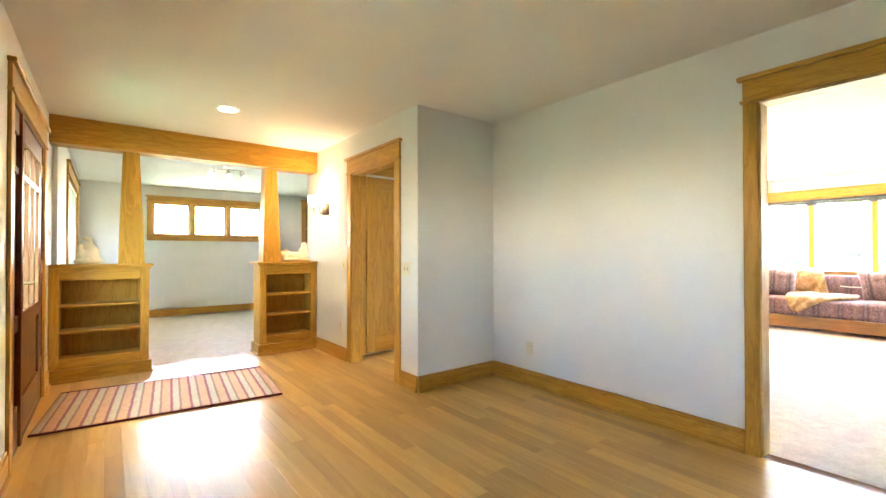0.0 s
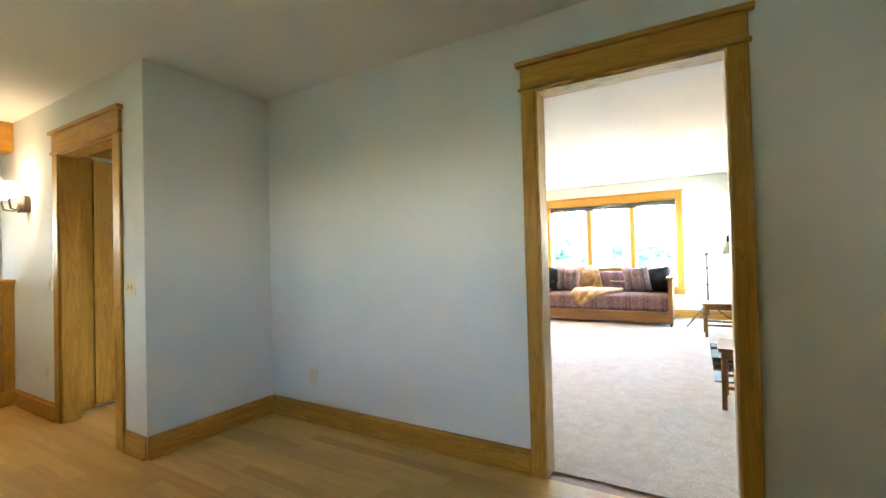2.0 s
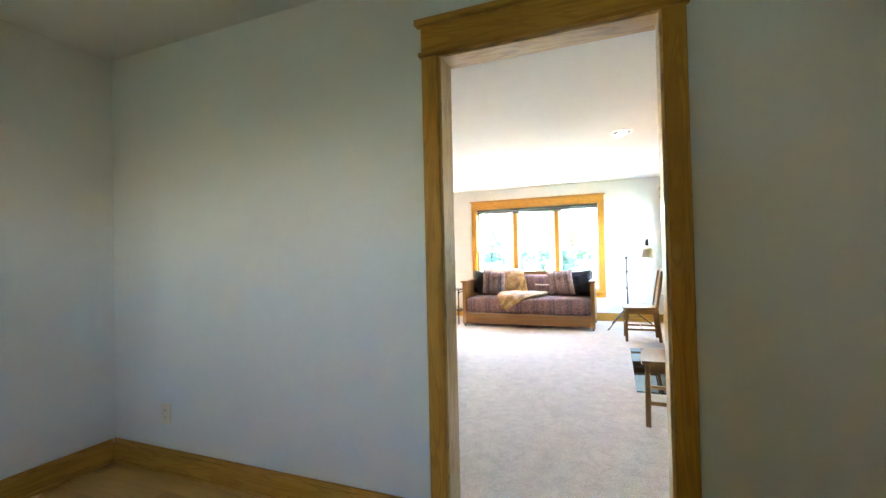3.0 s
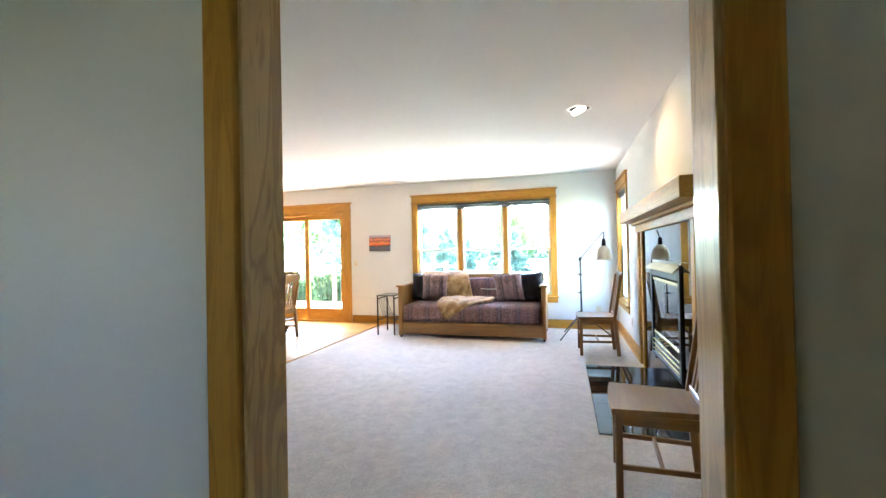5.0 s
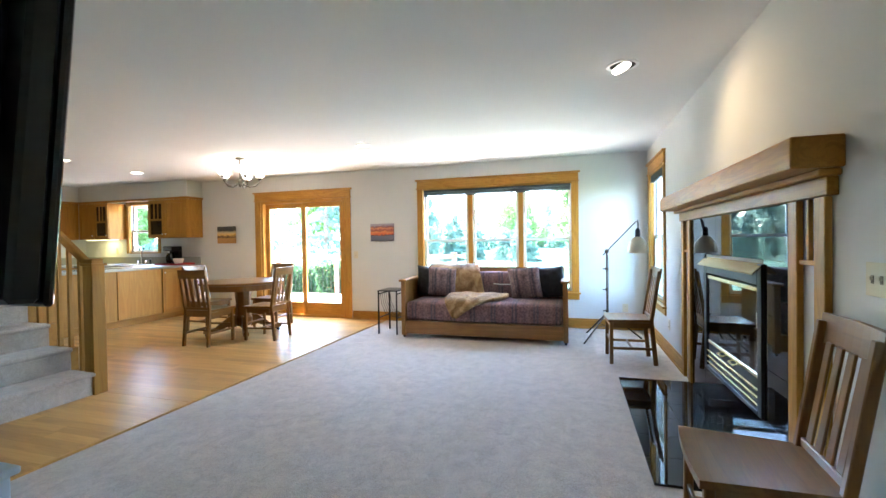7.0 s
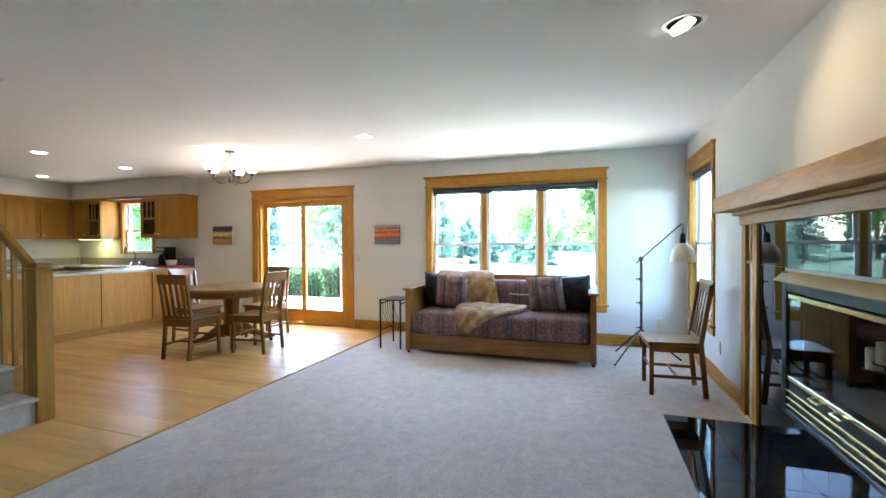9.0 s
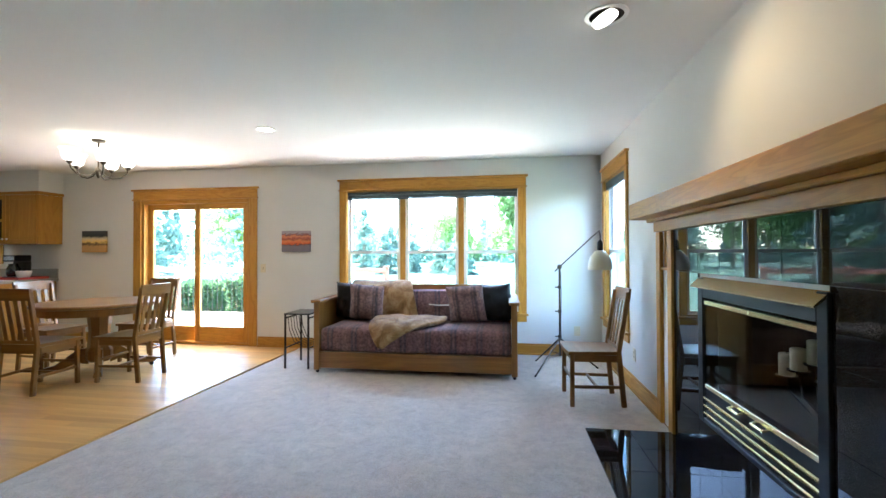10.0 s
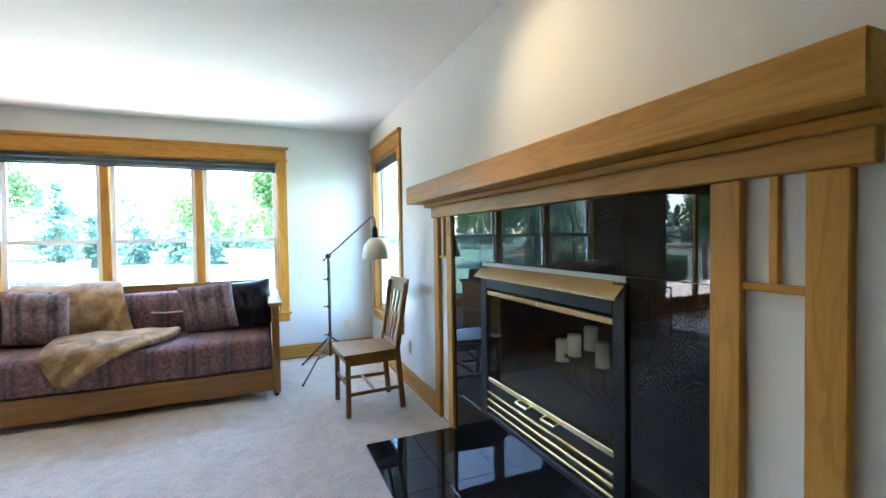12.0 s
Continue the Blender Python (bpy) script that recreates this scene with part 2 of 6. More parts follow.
def glass(name, tint=(1, 1, 1), rough=0.0):
    m, nt, b = material(name)
    nt.nodes.remove(b)
    out = nt.nodes["Material Output"]
    tr = nt.nodes.new("ShaderNodeBsdfTransparent")
    tr.inputs[0].default_value = (*tint, 1)
    gl = nt.nodes.new("ShaderNodeBsdfGlossy")
    gl.inputs["Roughness"].default_value = rough
    facing = nt.nodes.new("ShaderNodeLayerWeight").outputs["Facing"]
    steep = nt.nodes.new("ShaderNodeMath")
    steep.operation = "POWER"
    steep.inputs[1].default_value = 4.5
    nt.links.new(facing, steep.inputs[0])
    mx = nt.nodes.new("ShaderNodeMixShader")
    nt.links.new(spread(nt, steep.outputs[0], 0.03, 0.6), mx.inputs[0])
    nt.links.new(tr.outputs[0], mx.inputs[1])
    nt.links.new(gl.outputs[0], mx.inputs[2])
    nt.links.new(mx.outputs[0], out.inputs[0])
    return m


def glowing(name, colour, power):
    m, nt, b = material(name)
    b.inputs["Base Color"].default_value = (0.8, 0.78, 0.72, 1)
    b.inputs["Emission Color"].default_value = (*colour, 1)
    b.inputs["Emission Strength"].default_value = power
    return m


def landscape(name, axis_stops, rough=0.6):
    """A painted canvas: bands up its height, broken by brush noise."""
    m, nt, b = material(name)
    c = nt.nodes.new("ShaderNodeTexCoord")
    sep = nt.nodes.new("ShaderNodeSeparateXYZ")
    nt.links.new(c.outputs["Generated"], sep.inputs[0])
    n = noise_of(nt, coords(nt, (1, 9, 16)), 1.0, 7, 0.7, 2.0)
    add = nt.nodes.new("ShaderNodeMath")
    add.operation = "MULTIPLY_ADD"
    add.inputs[1].default_value = 0.45
    nt.links.new(n, add.inputs[0])
    low = node(nt, "ShaderNodeMath")
    low.operation = "SUBTRACT"
    low.inputs[1].default_value = 0.12
    nt.links.new(sep.outputs[2], low.inputs[0])
    nt.links.new(low.outputs[0], add.inputs[2])
    nt.links.new(ramp(nt, add.outputs[0], axis_stops), b.inputs["Base Color"])
    b.inputs["Roughness"].default_value = rough
    return m


GRANITE = granite()
CARPET = carpet_material()
MATTRESS = striped("plum_striped_weave", "y", 0.26, [(0.0, (0.215, 0.125, 0.128)), (0.14, (0.265, 0.148, 0.142)), (0.30, (0.225, 0.120, 0.118)), (0.34, (0.125, 0.090, 0.102)), (0.39, (0.140, 0.098, 0.108)), (0.42, (0.230, 0.138, 0.140)), (0.47, (0.230, 0.138, 0.140)), (0.50, (0.125, 0.090, 0.102)), (0.55, (0.140, 0.098, 0.108)), (0.59, (0.210, 0.112, 0.108)), (0.80, (0.275, 0.160, 0.152)), (1.0, (0.215, 0.125, 0.128))], mottle=0.9)
PILLOWCLOTH = striped("plum_striped_pillow", "x", 0.20, [(0.0, (0.28, 0.19, 0.18)), (0.3, (0.36, 0.235, 0.215)), (0.40, (0.15, 0.12, 0.13)), (0.47, (0.16, 0.13, 0.135)), (0.53, (0.33, 0.22, 0.205)), (0.60, (0.16, 0.13, 0.135)), (0.68, (0.36, 0.24, 0.22)), (1.0, (0.28, 0.19, 0.18))], mottle=0.8)
RUG = striped("striped_rug", "x", 0.131, [(0.0, (0.25, 0.03, 0.02)), (0.10, (0.25, 0.035, 0.02)), (0.14, (0.46, 0.33, 0.18)), (0.42, (0.48, 0.35, 0.19)), (0.46, (0.24, 0.11, 0.04)), (0.54, (0.26, 0.12, 0.045)), (0.58, (0.56, 0.26, 0.10)), (0.95, (0.55, 0.27, 0.10)), (1.0, (0.25, 0.03, 0.02))])
FUR = fur()
GLASS = glass("window_glass")
SCREENNET = glass("insect_screen_net", (0.74, 0.81, 0.81), 0.6)
DOORGLASS = glass("leaded_glass", (0.48, 0.53, 0.51), 0.05)
FIREGLASS = glass("clear_fire_glass", (0.82, 0.81, 0.80))
SHADEGLOW = glowing("lit_frosted_glass", (1.0, 0.86, 0.66), 0.10)
BULB = glowing("lit_bulb", (1.0, 0.88, 0.7), 0.25)
STRIPGLOW = glowing("lit_strip", (1.0, 0.9, 0.45), 0.12)
SUNSET = landscape("sunset_canvas", [(0.1, (0.15, 0.14, 0.18)), (0.40, (0.19, 0.17, 0.20)), (0.45, (0.07, 0.04, 0.04)), (0.50, (0.72, 0.12, 0.03)), (0.62, (0.72, 0.24, 0.07)), (0.72, (0.30, 0.06, 0.04)), (0.84, (0.70, 0.25, 0.12)), (0.93, (0.22, 0.08, 0.08)), (1.0, (0.40, 0.33, 0.36))])
DUSK = landscape("dusk_canvas", [(0.1, (0.45, 0.22, 0.05)), (0.40, (0.50, 0.27, 0.08)), (0.50, (0.06, 0.03, 0.01)), (0.58, (0.80, 0.50, 0.12)), (0.74, (0.62, 0.50, 0.30)), (0.86, (0.02, 0.02, 0.02)), (1.0, (0.05, 0.05, 0.05))])


# ---------------------------------------------------------------- building helpers
def thing(name, base=(0, 0, 0), label="", category="", group="", kind="", rz=0):
    ob = new(name)
    ob.empty_display_size = 0.1
    ob.matrix_basis = pose(*base, 0, 0, rz)
    return tagged(ob, label, category, group, kind)


def origin_of(ob):
    p = Vector()
    while ob is not None:
        p += ob.location
        ob = ob.parent
    return p


def mesh_of(name, bm, mat, smooth=None):
    bmesh.ops.recalc_face_normals(bm, faces=bm.faces)
    me = bpy.data.meshes.new(name)
    bm.to_mesh(me)
    bm.free()
    me.materials.append(mat)
    if smooth is not None:
        for p in me.polygons:
            p.use_smooth = True
        me.set_sharp_from_angle(angle=radians(smooth))
    return me


def part(name, bm, mat, parent=None, label="", world=False, smooth=None):
    """Links a bmesh as one mesh object under a thing or a part; world: its numbers are world places."""
    if world and parent is not None:
        bmesh.ops.translate(bm, verts=bm.verts, vec=-origin_of(parent))
    ob = new(name, mesh_of(name, bm, mat, smooth))
    ob.parent = parent
    return tagged(ob, label)


def solid(name, bm, mat, label="", category="", group="", kind="", smooth=None):
    """A thing or a piece of the setting that is one mesh."""
    ob = new(name, mesh_of(name, bm, mat, smooth))
    return tagged(ob, label, category, group, kind)


def box(x0, x1, y0, y1, z0, z1, bevel=0.0, bm=None):
    bm = bm or bmesh.new()
    m = Matrix.Translation(((x0 + x1) / 2, (y0 + y1) / 2, (z0 + z1) / 2)) @ Matrix.Diagonal((abs(x1 - x0), abs(y1 - y0), abs(z1 - z0), 1))
    vs = bmesh.ops.create_cube(bm, size=1, matrix=m)["verts"]
    if bevel:
        es = list({e for v in vs for e in v.link_edges})
        bmesh.ops.bevel(bm, geom=es, offset=bevel, segments=1, affect="EDGES")
    return bm


def bar(p0, p1, w, d, bevel=0.0, bm=None, side=(1, 0, 0)):
    """A stick of section w by d from p0 to p1; w is measured along side."""
    bm = bm or bmesh.new()
    p0, p1 = Vector(p0), Vector(p1)
    z = (p1 - p0).normalized()
    x = (Vector(side) - z * Vector(side).dot(z)).normalized()
    y = z.cross(x)
    m = Matrix((x, y, z)).transposed().to_4x4()
    m.translation = (p0 + p1) / 2
    vs = bmesh.ops.create_cube(bm, size=1, matrix=m @ Matrix.Diagonal((w, d, (p1 - p0).length, 1)))["verts"]
    if bevel:
        bmesh.ops.bevel(bm, geom=list({e for v in vs for e in v.link_edges}), offset=bevel, segments=1, affect="EDGES")
    return bm


def tube(points, r, n=8, bm=None):
    bm = bm or bmesh.new()
    pts = [Vector(p) for p in points]
    rings = []
    ref = Vector((0.31, 0.17, 0.93))
    for i, p in enumerate(pts):
        t = (pts[min(i + 1, len(pts) - 1)] - pts[max(i - 1, 0)]).normalized()
        a = t.cross(ref).normalized()
        b = t.cross(a)
        rr = r[i] if isinstance(r, (list, tuple)) else r
        rings.append([bm.verts.new(p + a * rr * math.cos(2 * math.pi * k / n) + b * rr * math.sin(2 * math.pi * k / n)) for k in range(n)])
    for q0, q1 in zip(rings, rings[1:]):
        for k in range(n):
            bm.faces.new((q0[k], q0[(k + 1) % n], q1[(k + 1) % n], q1[k]))
    bm.faces.new(rings[0][::-1])
    bm.faces.new(rings[-1])
    return bm


def lathe(profile, centre=(0, 0, 0), n=20, bm=None, close=True):
    """Turned shape from (radius, height) pairs about the vertical through centre."""
    bm = bm or bmesh.new()
    c = Vector(centre)
    rings = [[bm.verts.new(c + Vector((r * math.cos(2 * math.pi * k / n), r * math.sin(2 * math.pi * k / n), z))) for k in range(n)] for r, z in profile]
    for q0, q1 in zip(rings, rings[1:]):
        for k in range(n):
            bm.faces.new((q0[k], q0[(k + 1) % n], q1[(k + 1) % n], q1[k]))
    if close:
        bm.faces.new(rings[0][::-1])
        bm.faces.new(rings[-1])
    return bm


def ball(centre, scale, bm=None, div=2):
    bm = bm or bmesh.new()
    bmesh.ops.create_icosphere(bm, subdivisions=div, radius=1, matrix=Matrix.Translation(centre) @ Matrix.Diagonal((*scale, 1)))
    return bm


def wall(name, normal, a0, a1, b0, b1, z0, z1, holes=(), mat=None):
    """A wall with its thickness from a0 to a1 along its normal axis, its run b0 to b1, and openings (b, b, z, z) through it."""
    bm = bmesh.new()

    def piece(p, q, r, s):
        if q - p > 1e-4 and s - r > 1e-4:
            if normal == "x":
                box(a0, a1, p, q, r, s, bm=bm)
            else:
                box(p, q, a0, a1, r, s, bm=bm)

    at = b0
    for h0, h1, hz0, hz1 in sorted(holes):
        piece(at, h0, z0, z1)
        piece(h0, h1, z0, hz0)
        piece(h0, h1, hz1, z1)
        at = h1
    piece(at, b1, z0, z1)
    return solid(name, bm, mat or PAINT, kind="structure")


H = 2.44
# ---------------------------------------------------------------- shell
FX0, FX1 = -0.38, 3.008          # foyer side walls
CLX = 2.115                      # closet wall
ALY = 3.28                       # wall of the recess
BCY = 5.50                       # face of the bookcases
LX0, LX1, LY0, LY1 = 3.125, 9.335, -0.305, 10.33
DENY = 9.85

slab = box(FX0 - 0.16, FX1 + 0.09, -2.4, 10.0, -0.25, -0.02)
box(FX1 + 0.09, 9.495, -0.465, 10.48, -0.25, -0.02, bm=slab)
solid("floor", slab, GAP, "plywood subfloor under boards and carpet", "floor", kind="structure")
ceil = bmesh.new()
for q in ((FX0 - 0.2, FX1 + 0.09, -2.4, 10.6), (FX1 + 0.09, 4.66, -0.47, 10.6), (4.66, 5.47, -0.47, 4.70), (5.47, 9.55, -0.47, 10.6), (4.66, 5.47, 8.6, 10.6)):
    box(*q, H, H + 0.25, bm=ceil)
solid("ceiling", ceil, CEIL, "white painted ceiling", "ceiling", kind="structure")

DOOR_HOLE = (0.248, 1.118, 0.0, 2.056)
wall("wall_doorway", "x", FX1, LX0, -2.3, ALY + 0.1, 0, H, [DOOR_HOLE])
wall("wall_recess", "y", ALY, ALY + 0.11, CLX, FX1, 0, H)
wall("wall_closet", "x", CLX, CLX + 0.11, ALY + 0.11, BCY + 0.33, 0, H, [(3.625, 4.53, 0, 2.03)])
wall("wall_hall_end", "y", 4.76, 4.86, CLX + 0.11, FX1 + 0.09, 0, H)
# the first hole is for an unseen window added to light the foyer
wall("wall_front", "x", FX0 - 0.16, FX0, -2.3, BCY + 0.33, 0, H, [(0.74, 1.26, 1.30, 2.00), (3.58, 5.10, 0, 2.06)])
wall("wall_den_front", "x", FX0 - 0.10, FX0 + 0.04, BCY + 0.33, DENY, -0.3, H, [(7.05, 9.2, 0.75, 2.12)])
wall("wall_den_far", "y", DENY, DENY + 0.15, FX0 - 0.1, 5.0, -0.3, H, [(0.68, 2.62, 1.50, 2.15), (3.56, 4.3, 0.1, 2.2)])
wall("wall_den_side", "x", 4.6, 4.7, BCY + 0.33, DENY, 0, H)
wall("wall_den_near", "y", BCY + 0.23, BCY + 0.33, CLX + 0.11, 4.6, 0, H)
wall("wall_foyer_back", "y", -2.4, -2.3, FX0 - 0.1, FX1 + 0.1, 0, H)
WIN = (0.67, 2.93, 0.50, 2.08)
SLIDER = (4.30, 5.98, 0.0, 2.02)
KWIN = (8.36, 9.12, 1.12, 2.08)
wall("wall_windows", "x", LX1, LX1 + 0.16, LY0 - 0.16, LY1 + 0.15, -0.2, H, [WIN, SLIDER, KWIN])
SIDEW = (8.22, 9.12, 0.50, 2.08)
FIREHOLE = (5.62, 6.61, 0.26, 1.07)
wall("wall_fireplace", "y", LY0 - 0.16, LY0, LX0, LX1, 0, H, [FIREHOLE, SIDEW])
wall("wall_kitchen", "y", LY1, LY1 + 0.15, 4.7, LX1, 0, H)
wall("wall_tv", "y", 4.42, 4.52, LX0, 4.66, 0, H)
wall("wall_stair", "x", 4.56, 4.66, 4.52, 10.3, 0, 3.0)
wall("wall_stair_upper", "x", 5.47, 5.57, 4.60, 8.7, H + 0.25, 3.0)
wall("wall_stairwell_near", "y", 4.60, 4.70, 4.66, 5.47, H + 0.25, 3.0)
wall("wall_stairwell_far", "y", 8.6, 8.7, 4.66, 5.47, H + 0.25, 3.0)
solid("ceiling_stairwell", box(4.5, 5.7, 4.5, 8.8, 3.0, 3.1), CEIL, "white stairwell ceiling", "ceiling", kind="structure")
wall("wall_chase", "y", LY0 - 0.95, LY0 - 0.85, 5.3, 6.95, -0.5, H)
for x in (5.3, 6.85):
    wall("wall_chase_side", "x", x, x + 0.10, LY0 - 0.85, LY0 - 0.16, -0.5, H)


def carpet_sheet(name, x0, x1, y0, y1, label):
    bm = bmesh.new()
    nx, ny = int((x1 - x0) / 0.12), int((y1 - y0) / 0.12)
    bmesh.ops.create_grid(bm, x_segments=nx, y_segments=ny, size=0.5, matrix=Matrix.Translation(((x0 + x1) / 2, (y0 + y1) / 2, 0)) @ Matrix.Diagonal((x1 - x0, y1 - y0, 1, 1)))
    for v in bm.verts:
        edge = min(v.co.x - x0, x1 - v.co.x, v.co.y - y0, y1 - v.co.y)
        v.co.z = -0.012 if edge < 0.005 else 0.002 + 0.003 * noise.noise(v.co * 1.7)
    return solid(name, bm, CARPET, label, "carpet", kind="structure", smooth=60)


carpet_sheet("carpet_living", LX0, LX1, LY0, 3.60, "light beige cut-pile wall-to-wall carpet, softly mottled")
carpet_sheet("carpet_den", FX0, 4.6, BCY + 0.20, DENY, "light beige cut-pile carpet of the den")


# ---------------------------------------------------------------- trim
def piece_of_trim(name, x0, x1, y0, y1, z0, z1, axis, mat=OAK, bevel=0.003):
    return solid(name, box(x0, x1, y0, y1, z0, z1, bevel), mat[axis], kind="structure")


def baseboard(normal, at, out, b0, b1, h=0.135):
    """A base with a stepped cap and a shoe; out: the sign of the side on which it stands."""
    bm = bmesh.new()
    for depth, lo, hi in ((0.016, 0.0, h - 0.022), (0.011, h - 0.022, h), (0.028, 0.0, 0.018)):
        p, q = sorted((at, at + out * depth))
        if normal == "x":
            box(p, q, b0, b1, lo, hi, 0.002, bm)
        else:
            box(b0, b1, p, q, lo, hi, 0.002, bm)
    solid("baseboard", bm, OAK["y" if normal == "x" else "x"], kind="structure")


for args in (("x", FX1, -1, 1.186, ALY), ("x", FX1, -1, -2.3, 0.180), ("y", ALY, -1, CLX + 0.0, FX1 - 0.02), ("x", CLX, -1, ALY - 0.0, 3.535), ("x", CLX, -1, 4.62, BCY),
             ("x", FX0, 1, -2.3, 3.49), ("x", FX0, 1, 5.19, BCY), ("y", DENY, -1, FX0 + 0.05, 3.45), ("x", FX0 + 0.04, 1, BCY + 0.35, DENY),
             ("x", LX1, -1, LY0, 4.18), ("x", LX1, -1, 6.12, 7.36), ("y", LY0, 1, 3.14, 4.98), ("y", LY0, 1, 7.35, LX1 - 0.02), ("x", LX0, 1, 1.18, 4.4)):
    baseboard(*args)


def casing(name, normal, face, out, b0, b1, z0, z1, w=0.092, sill=None, legs=True, mat=OAK, head=0.135):
    """Flat casing round an opening: two legs, a head with a bead below and a projecting cap, and a sill with an apron for windows."""
    run = "y" if normal == "x" else "x"
    t = thing(name, (face, b0, z0) if normal == "x" else (b0, face, z0), kind="structure")

    def bx(n, depth0, depth1, p, q, lo, hi, axis):
        f0, f1 = sorted((face + out * depth0, face + out * depth1))
        bm = box(f0, f1, p, q, lo, hi, 0.003) if normal == "x" else box(p, q, f0, f1, lo, hi, 0.003)
        part(n, bm, mat[axis], t, world=True)

    bx("leg", 0, 0.019, b0 - w, b0, z0, z1, "z")
    bx("leg", 0, 0.019, b1, b1 + w, z0, z1, "z")
    bx("bead", 0, 0.030, b0 - w - 0.012, b1 + w + 0.012, z1, z1 + 0.018, run)
    bx("head", 0, 0.021, b0 - w, b1 + w, z1 + 0.018, z1 + 0.018 + head, run)
    bx("cap", 0, 0.040, b0 - w - 0.024, b1 + w + 0.024, z1 + 0.018 + head, z1 + 0.043 + head, run)
    if sill:
        bx("sill", 0, 0.045, b0 - w - 0.02, b1 + w + 0.02, z0 - 0.022, z0, run)
        bx("apron", 0, 0.018, b0 - w, b1 + w, z0 - 0.10, z0 - 0.022, run)
    return t


def jambs(name, normal, a0, a1, b0, b1, z0, z1, mat=PALE, bottom=False, thick=0.018):
    """Lining boards of an opening, set inside it."""
    run = "y" if normal == "x" else "x"
    t = thing(name, (a0, b0, z0) if normal == "x" else (b0, a0, z0), kind="structure")
    sides = [("side", b0, b0 + thick, z0, z1, "z"), ("side", b1 - thick, b1, z0, z1, "z"), ("top", b0 + thick, b1 - thick, z1 - thick, z1, run)]
    if bottom:
        sides.append(("bottom", b0 + thick, b1 - thick, z0, z0 + thick, run))
    for n, p, q, lo, hi, axis in sides:
        bm = box(a0, a1, p, q, lo, hi, 0.002) if normal == "x" else box(p, q, a0, a1, lo, hi, 0.002)
        part(n, bm, mat[axis], t, world=True)
    return t


casing("casing_doorway", "x", FX1, -1, 0.256, 1.108, 0, 2.048, w=0.076, head=0.115)
casing("casing_doorway", "x", LX0, 1, 0.256, 1.108, 0, 2.048, w=0.076, head=0.115)
jambs("jamb_doorway", "x", FX1 - 0.004, LX0 + 0.004, 0.248, 1.118, 0, 2.056)
casing("casing_closet", "x", CLX, -1, 3.635, 4.52, 0, 2.025)
jambs("jamb_closet", "x", CLX - 0.004, CLX + 0.115, 3.625, 4.53, 0, 2.03, OAK)
casing("casing_front_door", "x", FX0, 1, 3.59, 5.09, 0, 2.05)
jambs("jamb_front_door", "x", FX0 - 0.16, FX0 + 0.003, 3.58, 5.10, 0, 2.06, CHERRY)
casing("casing_window", "x", LX1, -1, 0.68, 2.92, 0.50, 2.075, sill=True, head=0.11)
casing("casing_slider", "x", LX1, -1, 4.31, 5.97, 0, 2.015, w=0.12, head=0.115)
casing("casing_side_window", "y", LY0, 1, 8.23, 9.11, 0.50, 2.075, sill=True, w=0.085, head=0.11)
casing("casing_kitchen_window", "x", LX1, -1, 8.37, 9.11, 1.12, 2.06, w=0.07, head=0.05)
casing("casing_den_window", "y", DENY, -1, 0.69, 2.61, 1.52, 2.14, sill=True, w=0.08, head=0.07)
casing("casing_den_front_window", "x", FX0 + 0.04, 1, 7.06, 9.19, 0.75, 2.11, sill=True)
casing("casing_den_bookcase", "y", DENY, -1, 3.57, 4.29, 0.12, 2.19)
den_case = thing("den_bookcase", (3.93, DENY + 0.15, 0), "dark oak built-in bookcase with empty shelves", "bookcase")
part("back", box(3.56, 4.3, DENY + 0.27, DENY + 0.29, 0.1, 2.2), CHAIR["z"], den_case, world=True)
for z in (0.1, 0.55, 0.95, 1.35, 1.75, 2.17):
    part("shelf", box(3.56, 4.3, DENY + 0.02, DENY + 0.27, z, z + 0.025), CHAIR["x"], den_case, world=True)
for x in (3.56, 4.28):
    part("side", box(x, x + 0.02, DENY + 0.02, DENY + 0.27, 0.1, 2.2), CHAIR["z"], den_case, world=True)


def double_hung(name, normal, a, b0, b1, z0, z1, meet, mat=WHITE, out=1, screen=False):
    """A sash window: frame, upper and lower sash with a meeting rail, and a pane in each. out: the sign of outdoors along the normal."""
    t = thing(name, (a, b0, z0) if normal == "x" else (b0, a, z0), kind="structure")

    def bx(n, d0, d1, p, q, lo, hi, m, par, label=""):
        f0, f1 = sorted((a + out * d0, a + out * d1))
        bm = box(f0, f1, p, q, lo, hi, 0.002) if normal == "x" else box(p, q, f0, f1, lo, hi, 0.002)
        return part(n, bm, m, par, label, world=True)

    for which, d, lo, hi in (("upper_sash", 0.075, meet - 0.02, z1), ("lower_sash", 0.045, z0, meet + 0.02)):
        s = bx(which, d, d + 0.025, b0, b0 + 0.04, lo, hi, mat, t)
        bx("stile", d, d + 0.025, b1 - 0.04, b1, lo, hi, mat, s)
        bx("rail", d + 0.001, d + 0.024, b0 + 0.04, b1 - 0.04, lo, lo + 0.04, mat, s)
        bx("rail", d + 0.001, d + 0.024, b0 + 0.04, b1 - 0.04, hi - 0.04, hi, mat, s)
        pane = bx("pane", d + 0.010, d + 0.014, b0 + 0.035, b1 - 0.035, lo + 0.035, hi - 0.035, GLASS, s, "clear window pane")
        pane.visible_shadow = False
        if screen and which == "lower_sash":
            net = bx("insect_screen", 0.108, 0.109, b0 + 0.01, b1 - 0.01, lo, hi, SCREENNET, t, "fine grey insect screen")
            net.visible_shadow = False
    return t


